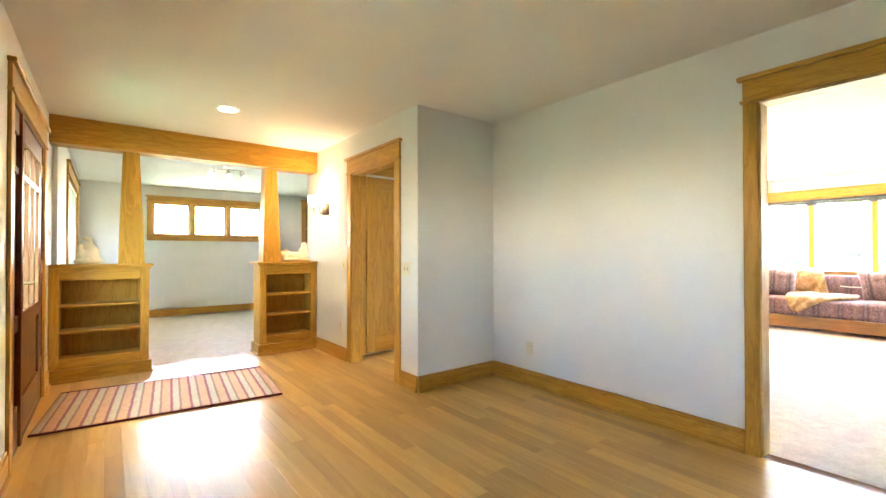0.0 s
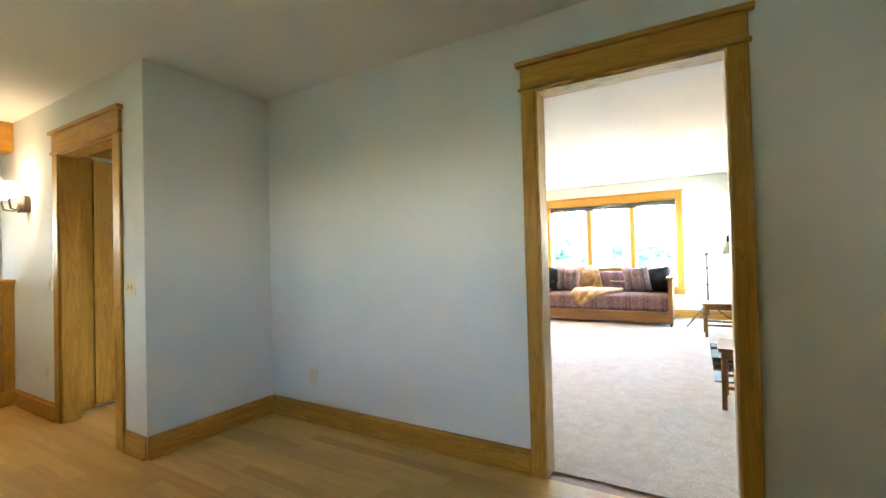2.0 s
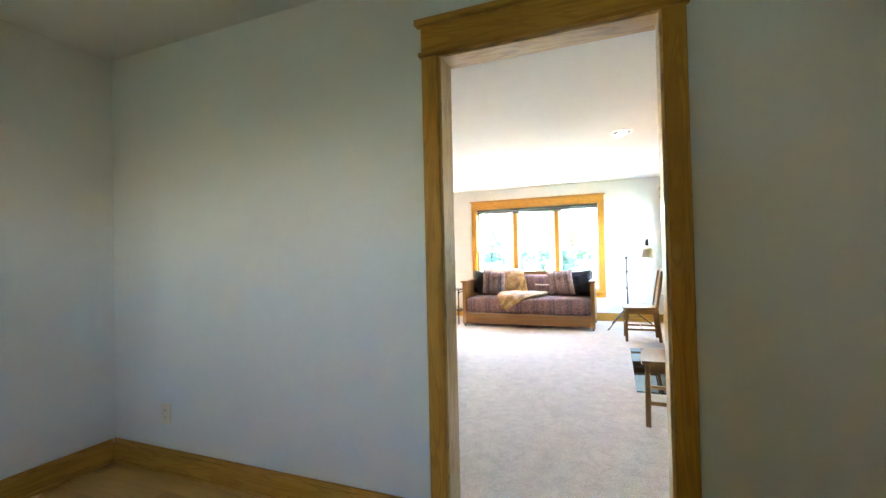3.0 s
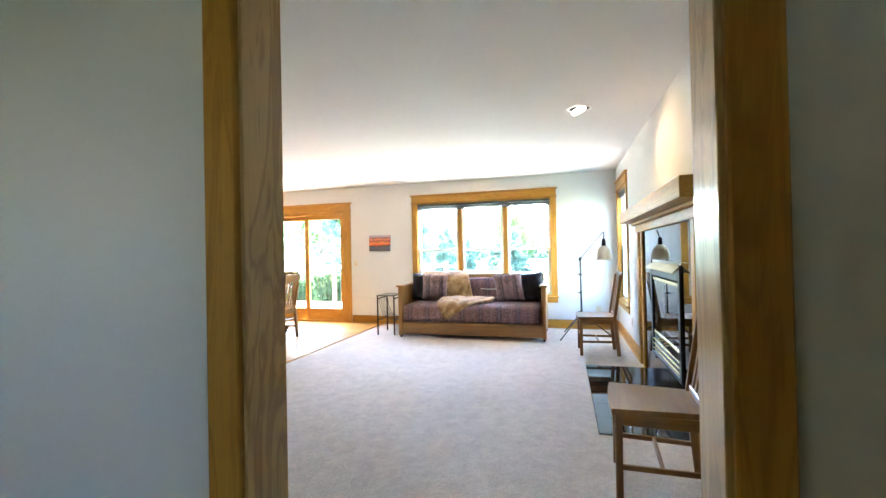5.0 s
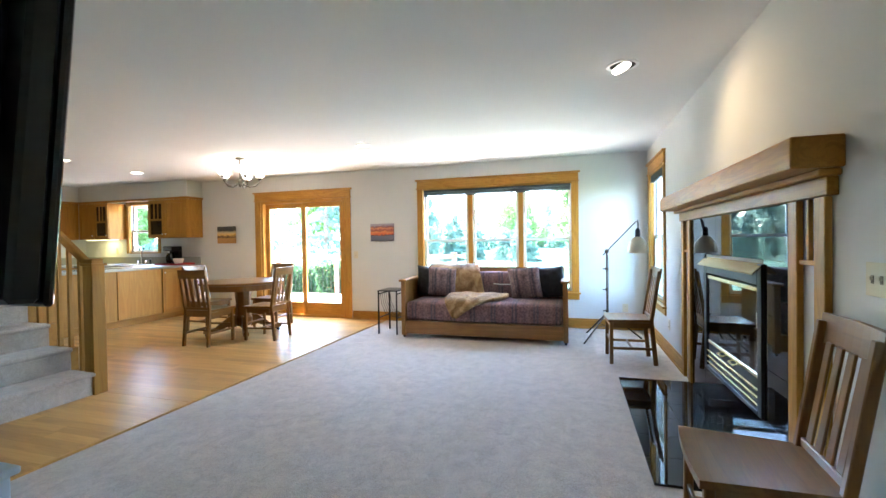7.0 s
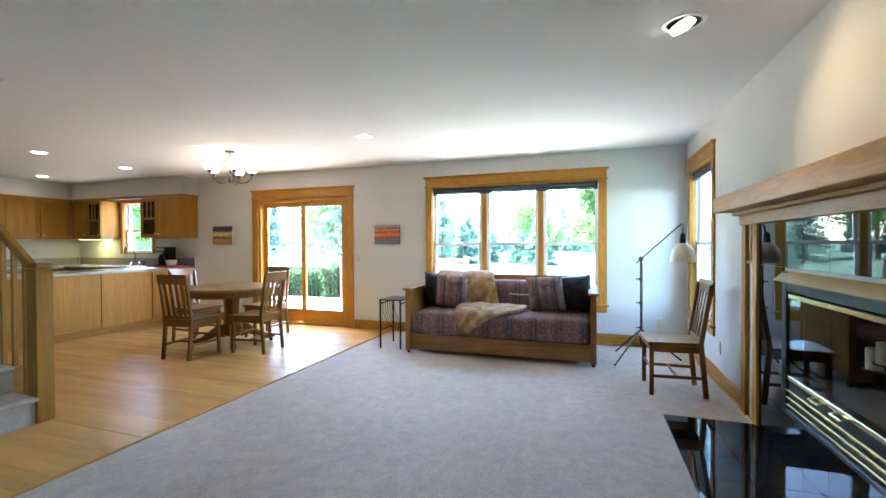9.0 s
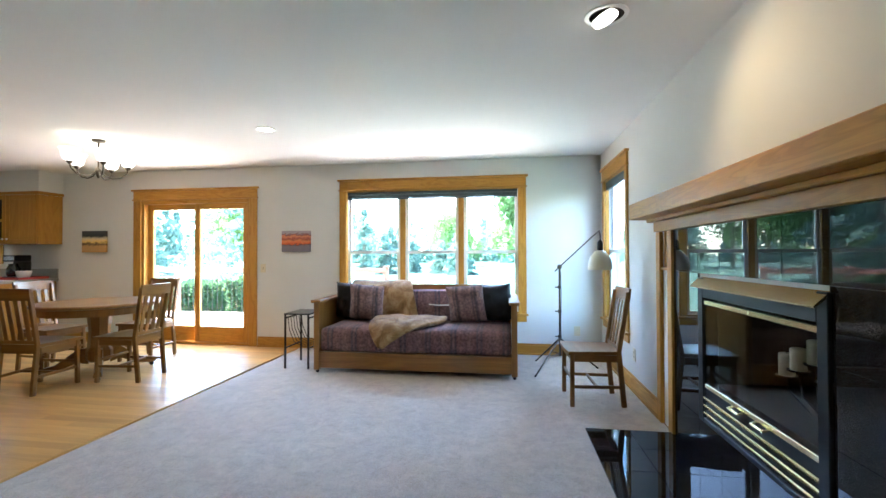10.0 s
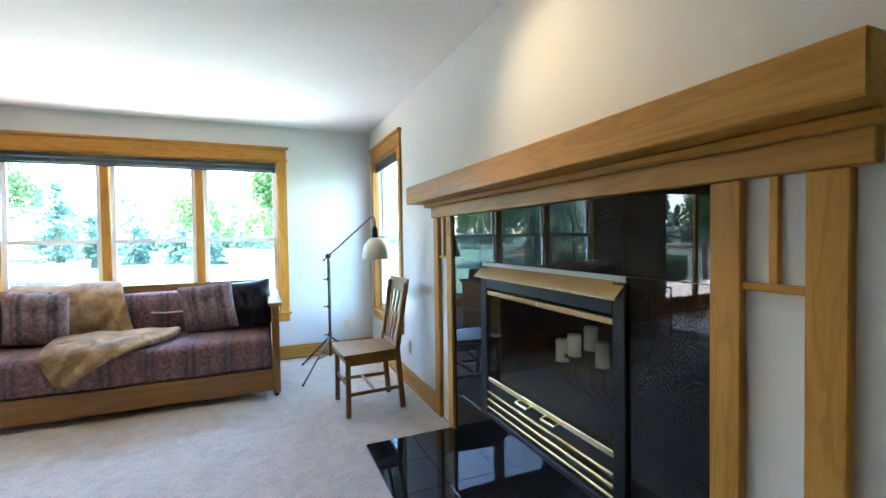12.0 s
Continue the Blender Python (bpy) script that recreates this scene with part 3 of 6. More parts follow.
def blind(normal, a, b0, b1, z0, z1, out=1):
    """A slatted blind drawn up into a stack under its head rail."""
    t = thing("window_blind", (a, (b0 + b1) / 2, z0) if normal == "x" else ((b0 + b1) / 2, a, z0), "dark grey-green slatted blind, drawn up", "blind")

    def bx(n, d0, d1, p, q, lo, hi):
        f0, f1 = sorted((a + out * d0, a + out * d1))
        part(n, box(f0, f1, p, q, lo, hi, 0.001) if normal == "x" else box(p, q, f0, f1, lo, hi, 0.001), BLIND, t, world=True)

    bx("head_rail", 0.002, 0.036, b0, b1, z1 - 0.035, z1)
    k, n = z0 + 0.02, 0
    while k < z1 - 0.040:
        bx("slat", 0.004 + 0.002 * (n % 2), 0.032, b0 + 0.004, b1 - 0.004, k, k + 0.0076)
        k += 0.008
        n += 1
    bx("bottom_rail", 0.003, 0.034, b0 + 0.002, b1 - 0.002, z0, z0 + 0.016)


jambs("jamb_window", "x", LX1 + 0.002, LX1 + 0.042, 0.67, 2.93, 0.50, 2.08, OAK, True)
jambs("frame_window", "x", LX1 + 0.0425, LX1 + 0.15, 0.67, 2.93, 0.50, 2.08, VINYL, True)
M1, M2 = 1.405, 2.170
for m in (M1, M2):
    piece_of_trim("mullion", LX1 + 0.038, LX1 + 0.062, m - 0.035, m + 0.035, 0.518, 2.062, "z")
    piece_of_trim("mullion", LX1 + 0.0625, LX1 + 0.14, m - 0.034, m + 0.034, 0.518, 2.062, "z", VINYL)
for k, (p, q) in enumerate(((0.688, M1 - 0.035), (M1 + 0.035, M2 - 0.035), (M2 + 0.035, 2.912))):
    double_hung("window_%d" % (k + 1), "x", LX1, p, q, 0.518, 2.062, 1.27, screen=True)
blind("x", LX1 + 0.001, 0.694, 2.906, 1.962, 2.060)
jambs("jamb_side_window", "y", LY0 - 0.042, LY0 - 0.002, 8.22, 9.12, 0.50, 2.08, OAK, True)
jambs("frame_side_window", "y", LY0 - 0.15, LY0 - 0.0425, 8.22, 9.12, 0.50, 2.08, VINYL, True)
double_hung("window_4", "y", LY0, 8.238, 9.102, 0.518, 2.062, 1.27, out=-1, screen=True)
blind("y", LY0 - 0.002, 8.248, 9.092, 1.972, 2.060, out=-1)
# unseen foyer window, added and sized only to let fill light in
casing("casing_foyer_window", "x", FX0, 1, 0.75, 1.25, 1.30, 1.99, sill=True, w=0.08)
jambs("jamb_foyer_window", "x", FX0 - 0.15, FX0 - 0.002, 0.74, 1.26, 1.30, 2.00, OAK, True)
double_hung("window_13", "x", FX0 - 0.01, 0.758, 1.242, 1.318, 1.982, 1.65, out=-1)
jambs("frame_kitchen_window", "x", LX1 + 0.0425, LX1 + 0.15, 8.36, 9.12, 1.12, 2.08, VINYL, True)
jambs("jamb_kitchen_window", "x", LX1 + 0.002, LX1 + 0.042, 8.36, 9.12, 1.12, 2.08, OAK, True)
double_hung("window_6", "x", LX1, 8.378, 9.102, 1.138, 2.062, 1.55)
jambs("jamb_den_window", "y", DENY + 0.002, DENY + 0.14, 0.68, 2.62, 1.50, 2.15, OAK, True)
for k, (p, q) in enumerate(((0.70, 1.30), (1.36, 1.94), (2.00, 2.60))):
    t = thing("window_%d" % (k + 7), (p, DENY, 1.52), kind="structure")
    for n, x0, x1, z0, z1 in (("stile", p, p + 0.04, 1.518, 2.132), ("stile", q - 0.04, q, 1.518, 2.132), ("rail", p + 0.04, q - 0.04, 1.518, 1.56), ("rail", p + 0.04, q - 0.04, 2.09, 2.132)):
        part(n, box(x0, x1, DENY + 0.03, DENY + 0.06, z0, z1, 0.002), OAK["x" if n == "rail" else "z"], t, world=True)
    pane = part("pane", box(p + 0.035, q - 0.035, DENY + 0.043, DENY + 0.047, 1.55, 2.10), GLASS, t, world=True)
    pane.visible_shadow = False
for m in (1.33, 1.97):
    piece_of_trim("mullion", m - 0.028, m + 0.028, DENY - 0.006, DENY + 0.10, 1.518, 2.132, "z")
jambs("jamb_den_front_window", "x", FX0 - 0.10, FX0 + 0.038, 7.05, 9.2, 0.75, 2.12, OAK, True)
for k, (p, q) in enumerate(((7.068, 7.76), (7.78, 8.47), (8.49, 9.182))):
    double_hung("window_%d" % (k + 10), "x", FX0 + 0.02, p, q, 0.768, 2.10, 1.42, WHITE, -1)

# green darkened so the shade of a backlit vane sits in the colour
VANE = plain("backlit_green_vane", (0.36, 0.45, 0.37), 0.7, vary=0.06)
vb = thing("vertical_blind", (FX0 + 0.05, 8.12, 2.1), "pale green vertical vane blind, closed", "blind")
part("head_rail", box(FX0 + 0.002, FX0 + 0.036, 7.07, 9.18, 2.06, 2.10, 0.002), WHITE, vb, world=True)
for k in range(24):
    y = 7.11 + k * 0.088
    part("vane", bar((FX0 + 0.020, y, 0.79), (FX0 + 0.020, y, 2.06), 0.094, 0.003, side=(0.10, 0.995, 0)), VANE, vb, world=True)

# sliding patio door
slider = thing("door_1", (LX1, 5.14, 0), kind="structure")
for n, p, q, lo, hi, ax in (("frame_side", 4.30, 4.345, 0.0, 2.02, "z"), ("frame_side", 5.935, 5.98, 0.0, 2.02, "z"), ("frame_head", 4.345, 5.935, 1.965, 2.02, "y"), ("threshold", 4.345, 5.935, 0.0, 0.035, "y")):
    part(n, box(LX1 + 0.004, LX1 + 0.15, p, q, lo, hi, 0.003), OAK[ax], slider, world=True)
for d, p, q in ((0.03, 4.345, 5.155), (0.08, 5.125, 5.935)):
    leaf = part("leaf", box(LX1 + d, LX1 + d + 0.042, p, p + 0.075, 0.035, 1.965, 0.003), OAK["z"], slider, world=True)
    part("stile", box(LX1 + d, LX1 + d + 0.042, q - 0.075, q, 0.035, 1.965, 0.003), OAK["z"], leaf, world=True)
    part("rail", box(LX1 + d + 0.001, LX1 + d + 0.041, p + 0.075, q - 0.075, 0.035, 0.245, 0.003), OAK["y"], leaf, world=True)
    part("rail", box(LX1 + d + 0.001, LX1 + d + 0.041, p + 0.075, q - 0.075, 1.885, 1.965, 0.003), OAK["y"], leaf, world=True)
    pane = part("pane", box(LX1 + d + 0.018, LX1 + d + 0.023, p + 0.07, q - 0.07, 0.24, 1.89), GLASS, leaf, "clear door pane", world=True)
    pane.visible_shadow = False
part("handle", tube([(LX1 + 0.03, 4.385, 0.96), (LX1 - 0.012, 4.385, 0.98), (LX1 - 0.012, 4.385, 1.12), (LX1 + 0.03, 4.385, 1.14)], 0.009), BRASS, slider, "brass pull", world=True, smooth=50)

# front door
front = thing("door_2", (FX0, 4.46, 0), kind="structure")
DX = FX0 - 0.050
for n, p, q, lo, hi, ax in (("stile", 4.012, 4.15, 0.01, 2.04, "z"), ("stile", 4.94, 5.078, 0.01, 2.04, "z"), ("rail", 4.15, 4.94, 0.01, 0.25, "y"), ("rail", 4.15, 4.94, 0.70, 0.80, "y"), ("rail", 4.15, 4.94, 1.90, 2.04, "y"),
                            ("rail", 4.15, 4.94, 1.66, 1.70, "y"), ("muntin", 4.395, 4.425, 0.80, 1.90, "z"), ("muntin", 4.665, 4.695, 0.80, 1.90, "z")):
    part(n, box(DX, DX + 0.045, p, q, lo, hi, 0.003), CHERRY[ax], front, world=True)
part("panel", box(DX + 0.012, DX + 0.03, 4.15, 4.94, 0.25, 0.70), CHERRY["z"], front, world=True)
part("pane", box(DX + 0.018, DX + 0.024, 4.15, 4.94, 0.80, 1.90), DOORGLASS, front, "lightly frosted door glass", world=True)
part("door_handle", tube([(DX + 0.045, 4.07, 0.99), (DX + 0.095, 4.07, 0.99), (DX + 0.095, 4.10, 0.99), (DX + 0.09, 4.20, 0.985)], 0.010), NICKEL, front, "nickel lever handle", world=True, smooth=50)
part("lock_plate", box(DX + 0.045, DX + 0.052, 4.045, 4.095, 0.90, 1.16, 0.004), NICKEL, front, world=True)
for z in (0.25, 1.02, 1.80):
    part("hinge", box(DX + 0.04, DX + 0.052, 5.065, 5.088, z, z + 0.10, 0.003), BRASS, front, "brass hinge", world=True)

part("threshold", box(FX0 - 0.155, FX0 - 0.002, 3.60, 5.08, -0.012, 0.0125, 0.003), BRONZE, front, "bronze threshold", world=True)
# fixed panelled side leaf beside the front door
side = thing("door_4", (FX0, 3.8, 0), kind="structure")
part("post", box(DX - 0.03, DX + 0.06, 3.945, 4.006, 0.0, 2.04, 0.003), CHERRY["z"], side, world=True)
for n, p, q, lo, hi, ax in (("stile", 3.60, 3.66, 0.01, 2.04, "z"), ("rail", 3.66, 3.945, 0.01, 0.25, "y"), ("rail", 3.66, 3.945, 0.70, 0.80, "y"), ("rail", 3.66, 3.945, 1.90, 2.04, "y"), ("muntin", 3.66, 3.945, 1.66, 1.70, "y")):
    part(n, box(DX, DX + 0.045, p, q, lo, hi, 0.003), CHERRY[ax], side, world=True)
part("panel", box(DX + 0.012, DX + 0.03, 3.66, 3.945, 0.25, 0.70), CHERRY["z"], side, world=True)
part("panel", box(DX + 0.012, DX + 0.03, 3.66, 3.945, 0.80, 1.90), CHERRY["z"], side, world=True)

# hall door behind the closet opening
hall = thing("door_3", (2.80, 4.76, 0), kind="structure")
for n, p, q, lo, hi, ax in (("stile", 2.40, 2.51, 0.02, 2.06, "z"), ("stile", 3.00, 3.11, 0.02, 2.06, "z"), ("rail", 2.51, 3.0, 0.02, 0.24, "x"), ("rail", 2.51, 3.0, 1.92, 2.06, "x")):
    part(n, box(p, q, 4.725, 4.757, lo, hi, 0.002), OAK[ax], hall, world=True)
part("panel", box(2.51, 3.0, 4.74, 4.755, 0.24, 1.92), OAK["z"], hall, world=True)
piece_of_trim("trim", 2.24, 2.395, 4.735, 4.757, 0, 2.08, "z")
piece_of_trim("trim", 2.24, 3.11, 4.73, 4.757, 2.09, 2.30, "x")


# ---------------------------------------------------------------- foyer bookcases, posts and beam
piece_of_trim("trim_beam", FX0 + 0.002, CLX - 0.002, BCY - 0.005, BCY + 0.20, 2.185, H - 0.002, "x")


def pier_bookcase(x0, x1, wall_left):
    """A low bookcase with two shelves, a moulded base and a projecting top."""
    t = thing("bookcase", ((x0 + x1) / 2, BCY + 0.13, 0), "honey oak low bookcase with two empty shelves", "bookcase", "bookcases flanking the opening")
    y0, y1, top = BCY, BCY + 0.27, 1.03
    for n, bm, ax in (("side", box(x0, x0 + 0.075, y0, y1, 0, top, 0.003), "z"), ("side", box(x1 - 0.075, x1, y0, y1, 0, top, 0.003), "z"),
                      ("back", box(x0 + 0.075, x1 - 0.075, y1 - 0.02, y1, 0.1, top), "z"), ("rail", box(x0 + 0.075, x1 - 0.075, y0, y0 + 0.02, 0.93, top, 0.002), "x"),
                      ("bottom", box(x0 + 0.075, x1 - 0.075, y0 + 0.001, y1 - 0.02, 0.12, 0.21, 0.002), "x"),
                      ("shelf", box(x0 + 0.075, x1 - 0.075, y0 + 0.012, y1 - 0.02, 0.44, 0.46, 0.002), "x"), ("shelf", box(x0 + 0.075, x1 - 0.075, y0 + 0.012, y1 - 0.02, 0.68, 0.70, 0.002), "x"),
                      ("base", box(x0 - (0 if wall_left else 0.022), x1 + (0.022 if wall_left else 0), y0 - 0.022, y1 + 0.02, 0, 0.12, 0.004), "x"),
                      ("shoe", box(x0 - (0 if wall_left else 0.034), x1 + (0.034 if wall_left else 0), y0 - 0.034, y1 + 0.03, 0, 0.022, 0.006), "x"),
                      ("bead", box(x0 - (0 if wall_left else 0.018), x1 + (0.018 if wall_left else 0), y0 - 0.018, y1 + 0.02, top, top + 0.018, 0.003), "x"),
                      ("top", box(x0 - (0 if wall_left else 0.035), x1 + (0.035 if wall_left else 0), y0 - 0.035, y1 + 0.035, top + 0.018, top + 0.045, 0.004), "x")):
        part(n, bm, OAK[ax], t, world=True)


pier_bookcase(FX0 + 0.005, 0.375, True)
pier_bookcase(1.435, CLX - 0.004, False)


def post(xb0, xb1, xt0, xt1):
    """A tapering square post between bookcase and beam."""
    bm = bmesh.new()
    vs = []
    for (p, q), z, d in (((xb0, xb1), 1.076, 0.0), ((xt0, xt1), 2.184, 0.03)):
        for x, y in ((p, BCY + 0.02 + d), (q, BCY + 0.02 + d), (q, BCY + 0.24 - d), (p, BCY + 0.24 - d)):
            vs.append(bm.verts.new((x, y, z)))
    for f in ((0, 1, 5, 4), (1, 2, 6, 5), (2, 3, 7, 6), (3, 0, 4, 7), (3, 2, 1, 0), (4, 5, 6, 7)):
        bm.faces.new([vs[i] for i in f])
    solid("tapered_post", bm, OAK["z"], "honey oak tapered square post standing on a bookcase", "post", "posts under the beam")


post(0.125, 0.34, 0.16, 0.295)
post(1.475, 1.68, 1.505, 1.635)


def figure(name, blobs, label, m, voxel=0.007):
    bm = bmesh.new()
    for c, s in blobs:
        ball(c, s, bm)
    ob = solid(name, bm, PLASTER, label, "statue", smooth=180)
    ob.matrix_basis = m
    r = ob.modifiers.new("join", "REMESH")
    r.mode, r.voxel_size, r.use_smooth_shade = "VOXEL", voxel, True
    s = ob.modifiers.new("soften", "SMOOTH")
    s.iterations = 4
    return ob


figure("figurine", [((0, 0, 0.02), (0.17, 0.06, 0.022)), ((-0.10, 0, 0.055), (0.06, 0.05, 0.045)), ((-0.02, 0, 0.055), (0.09, 0.05, 0.04)), ((0.05, 0, 0.05), (0.07, 0.05, 0.04)),
                    ((-0.07, 0.0, 0.085), (0.035, 0.04, 0.035)), ((0.10, 0, 0.085), (0.04, 0.045, 0.065)), ((0.105, 0, 0.155), (0.03, 0.032, 0.036)), ((0.07, -0.02, 0.09), (0.03, 0.018, 0.05))],
       "cream plaster reclining figurine on the bookcase", pose(1.86, BCY + 0.12, 1.074) @ Matrix.Scale(1.3, 4))
figure("figurine", [((0, 0, 0.03), (0.12, 0.06, 0.035)), ((-0.03, 0, 0.09), (0.06, 0.05, 0.07)), ((0.04, 0, 0.08), (0.05, 0.045, 0.06)), ((0.0, 0.0, 0.16), (0.05, 0.045, 0.06)), ((0.01, 0, 0.23), (0.028, 0.03, 0.035)),
                    ((-0.055, 0, 0.15), (0.03, 0.03, 0.05)), ((0.055, 0, 0.13), (0.03, 0.03, 0.04)), ((-0.02, 0, 0.25), (0.03, 0.02, 0.02))],
       "cream plaster figurine group on the bookcase", pose(-0.10, BCY + 0.13, 1.074))

# rug
rug = bmesh.new()
bmesh.ops.create_grid(rug, x_segments=40, y_segments=24, size=0.5, matrix=Matrix.Diagonal((1.56, 1.0, 1, 1)))
for v in rug.verts:
    v.co.z = 0.008 + 0.003 * noise.noise(v.co * 3)
rug_base = thing("rug", (0.47, 4.51, 0.003), "flat-woven rug in rust, tan and cream stripes", "rug", rz=-5.5)
ob = part("weave", rug, RUG, rug_base, smooth=60)
for s in (-0.497, 0.497):
    part("binding", box(-0.78, 0.78, s - 0.008, s + 0.008, 0.0, 0.012, 0.003), plain("dark_red_binding", (0.16, 0.02, 0.018), 0.9), rug_base, "dark red edge binding")
so = ob.modifiers.new("thickness", "SOLIDIFY")
so.thickness = 0.008


def downlight(x, y, lit=BULB, r=0.075, tilt=None, label="recessed ceiling light with a white trim ring, lit"):
    t = thing("recessed_light", (x, y, H), label, "ceiling light", "recessed lights")
    part("trim_ring", lathe([(r, -0.001), (r + 0.022, -0.001), (r + 0.02, -0.007), (r, -0.009)], close=False, n=28), WHITE, t, smooth=40)
    if tilt is None:
        part("lens", lathe([(0.002, -0.003), (r, -0.003)], n=28), lit, t)
    else:
        part("baffle", lathe([(0.002, -0.002), (r, -0.002)], n=28), BRONZE, t)
        eye = lathe([(0.002, 0.0), (r * 0.72, 0.0), (r * 0.78, 0.02)], n=24)
        bmesh.ops.rotate(eye, verts=eye.verts, cent=(0, 0, 0), matrix=Euler((radians(tilt), 0, 0)).to_matrix())
        bmesh.ops.translate(eye, verts=eye.verts, vec=(0, 0.0, -0.028))
        part("eyeball", eye, lit, t, "lit tilted lamp")
    return t


downlight(0.87, 4.39)
downlight(6.15, 0.33, tilt=-24, r=0.085, label="recessed eyeball light aimed at the fireplace wall, lit")
downlight(7.70, 3.10, r=0.07)
for x, y in ((7.04, 7.27), (8.15, 7.36), (8.23, 9.40)):
    downlight(x, y)

# wall sconce
sc = thing("wall_sconce", (CLX, 5.16, 1.70), "aged bronze wall sconce with two lit frosted glass shades", "wall lamp")
part("back_plate", lathe([(0.002, 0), (0.05, 0), (0.055, 0.10), (0.03, 0.14), (0.002, 0.14)], (-0.018, 0, -0.07), 14), BRONZE, sc, smooth=40)
for s in (-1, 1):
    arm = part("arm", tube([(-0.03, 0, -0.01), (-0.08, s * 0.04, -0.06), (-0.13, s * 0.08, -0.05), (-0.14, s * 0.09, 0.0), (-0.14, s * 0.09, 0.03)], 0.007), BRONZE, sc, smooth=50)
    part("scroll", tube([(-0.04 - 0.03 * math.sin(a * 0.5), s * (0.02 + 0.030 * math.cos(a)), -0.045 + 0.030 * math.sin(a)) for a in [k * 0.6 for k in range(12)]], 0.004, 6), BRONZE, arm, smooth=50)
    part("shade", lathe([(0.02, 0.03), (0.05, 0.045), (0.062, 0.09), (0.06, 0.14), (0.068, 0.155)], (-0.14, s * 0.09, 0), 18, close=False), SHADEGLOW, arm, "lit frosted glass shade", smooth=60)

# track light in the den
track = thing("track_light", (1.40, 7.05, H), "ceiling track light with three chrome spot heads, lit", "ceiling light")
part("canopy", lathe([(0.002, -0.03), (0.06, -0.03), (0.06, 0.0), (0.002, 0.0)], n=18), CHROME, track, smooth=40)
part("bar", tube([(-0.22 + 0.055 * k, 0.05 * math.sin(k * 0.8), -0.06) for k in range(9)], 0.008), CHROME, track, smooth=50)
for x, a in ((-0.18, -0.5), (0.0, 0.1), (0.17, 0.5)):
    head = part("spot_head", tube([(x, 0, -0.06), (x + 0.02 * a, -0.02, -0.10), (x + 0.08 * a, -0.06, -0.16)], [0.012, 0.032, 0.04], 14), CHROME, track, smooth=50)
    part("lens", ball((x + 0.085 * a, -0.065, -0.165), (0.03, 0.03, 0.02), div=2), BULB, head, "lit lens")


def plate(name, normal, face, out, b, z, toggles=1, w=0.072, h=0.115):
    """A cover plate with its toggles or its two socket faces."""
    label = "ivory wall switch plate" if name == "light_switch" else "ivory wall outlet plate"
    t = thing(name, (face, b, z) if normal == "x" else (b, face, z), label, "switch" if name == "light_switch" else "outlet")

    def bx(n, d0, d1, p, q, lo, hi, mat):
        f0, f1 = sorted((face + out * d0, face + out * d1))
        part(n, box(f0, f1, p, q, lo, hi, 0.0015) if normal == "x" else box(p, q, f0, f1, lo, hi, 0.0015), mat, t, world=True)

    w = w + 0.046 * (toggles - 1)
    bx("cover", 0, 0.006, b - w / 2, b + w / 2, z - h / 2, z + h / 2, IVORY)
    if name == "light_switch":
        for k in range(toggles):
            c = b + (k - (toggles - 1) / 2) * 0.046
            bx("slot", 0.006, 0.0075, c - 0.007, c + 0.007, z - 0.014, z + 0.014, SLOT)
            bx("toggle", 0.006, 0.016, c - 0.004, c + 0.004, z - 0.002, z + 0.012, IVORY)
    else:
        for dz in (-0.02, 0.02):
            bx("socket", 0.006, 0.008, b - 0.016, b + 0.016, z + dz - 0.014, z + dz + 0.014, IVORY)
            for s in (-0.006, 0.006):
                bx("slot", 0.008, 0.0085, b + s - 0.001, b + s + 0.001, z + dz - 0.004, z + dz + 0.005, SLOT)


plate("light_switch", "x", CLX, -1, 3.455, 1.04, 2)
plate("light_switch", "x", CLX, -1, 4.72, 1.05)
plate("outlet", "x", CLX, -1, 4.80, 0.36)
plate("outlet", "x", FX1, -1, 2.83, 0.33)
plate("light_switch", "x", LX1, -1, 4.106, 1.06)
plate("outlet", "x", LX1, -1, -0.014, 0.30)
plate("light_switch", "y", LY0, 1, 4.727, 1.094, 2)
plate("outlet", "y", LY0, 1, 8.0, 0.33)
plate("outlet", "y", LY0, 1, 4.40, 0.33)
plate("outlet", "x", LX1, -1, 9.45, 1.17)
plate("outlet", "y", LY1, -1, 8.6, 1.17)

# ---------------------------------------------------------------- fireplace
FY = LY0
mantel = thing("mantel", (6.2, FY, 1.5), "honey oak mantel shelf with a stepped frieze", "mantel")
part("shelf", box(4.905, 7.49, FY, FY + 0.175, 1.502, 1.624, 0.005), OAK["x"], mantel, world=True)
part("moulding", box(4.925, 7.40, FY, FY + 0.075, 1.473, 1.501, 0.006), OAK["x"], mantel, world=True)
part("frieze", box(4.95, 7.345, FY, FY + 0.04, 1.400, 1.473, 0.003), OAK["x"], mantel, world=True)
for a, b, c, d in ((4.993, 5.073, 5.215, 5.296), (7.258, 7.337, 7.033, 7.113)):
    leg = part("leg", box(a, b, FY, FY + 0.028, 0.0, 1.399, 0.003), OAK["z"], mantel, world=True)
    part("inner_post", box(c, d, FY, FY + 0.028, 0.0, 1.399, 0.003), OAK["z"], leg, world=True)
    lo, hi = (b, c) if b < c else (d, a)
    part("crossbar", box(lo, hi, FY, FY + 0.018, 1.120, 1.140, 0.002), OAK["x"], leg, world=True)
    mid = (lo + hi) / 2
    part("slat", box(mid - 0.010, mid + 0.010, FY, FY + 0.018, 1.140, 1.399, 0.002), OAK["z"], leg, world=True)

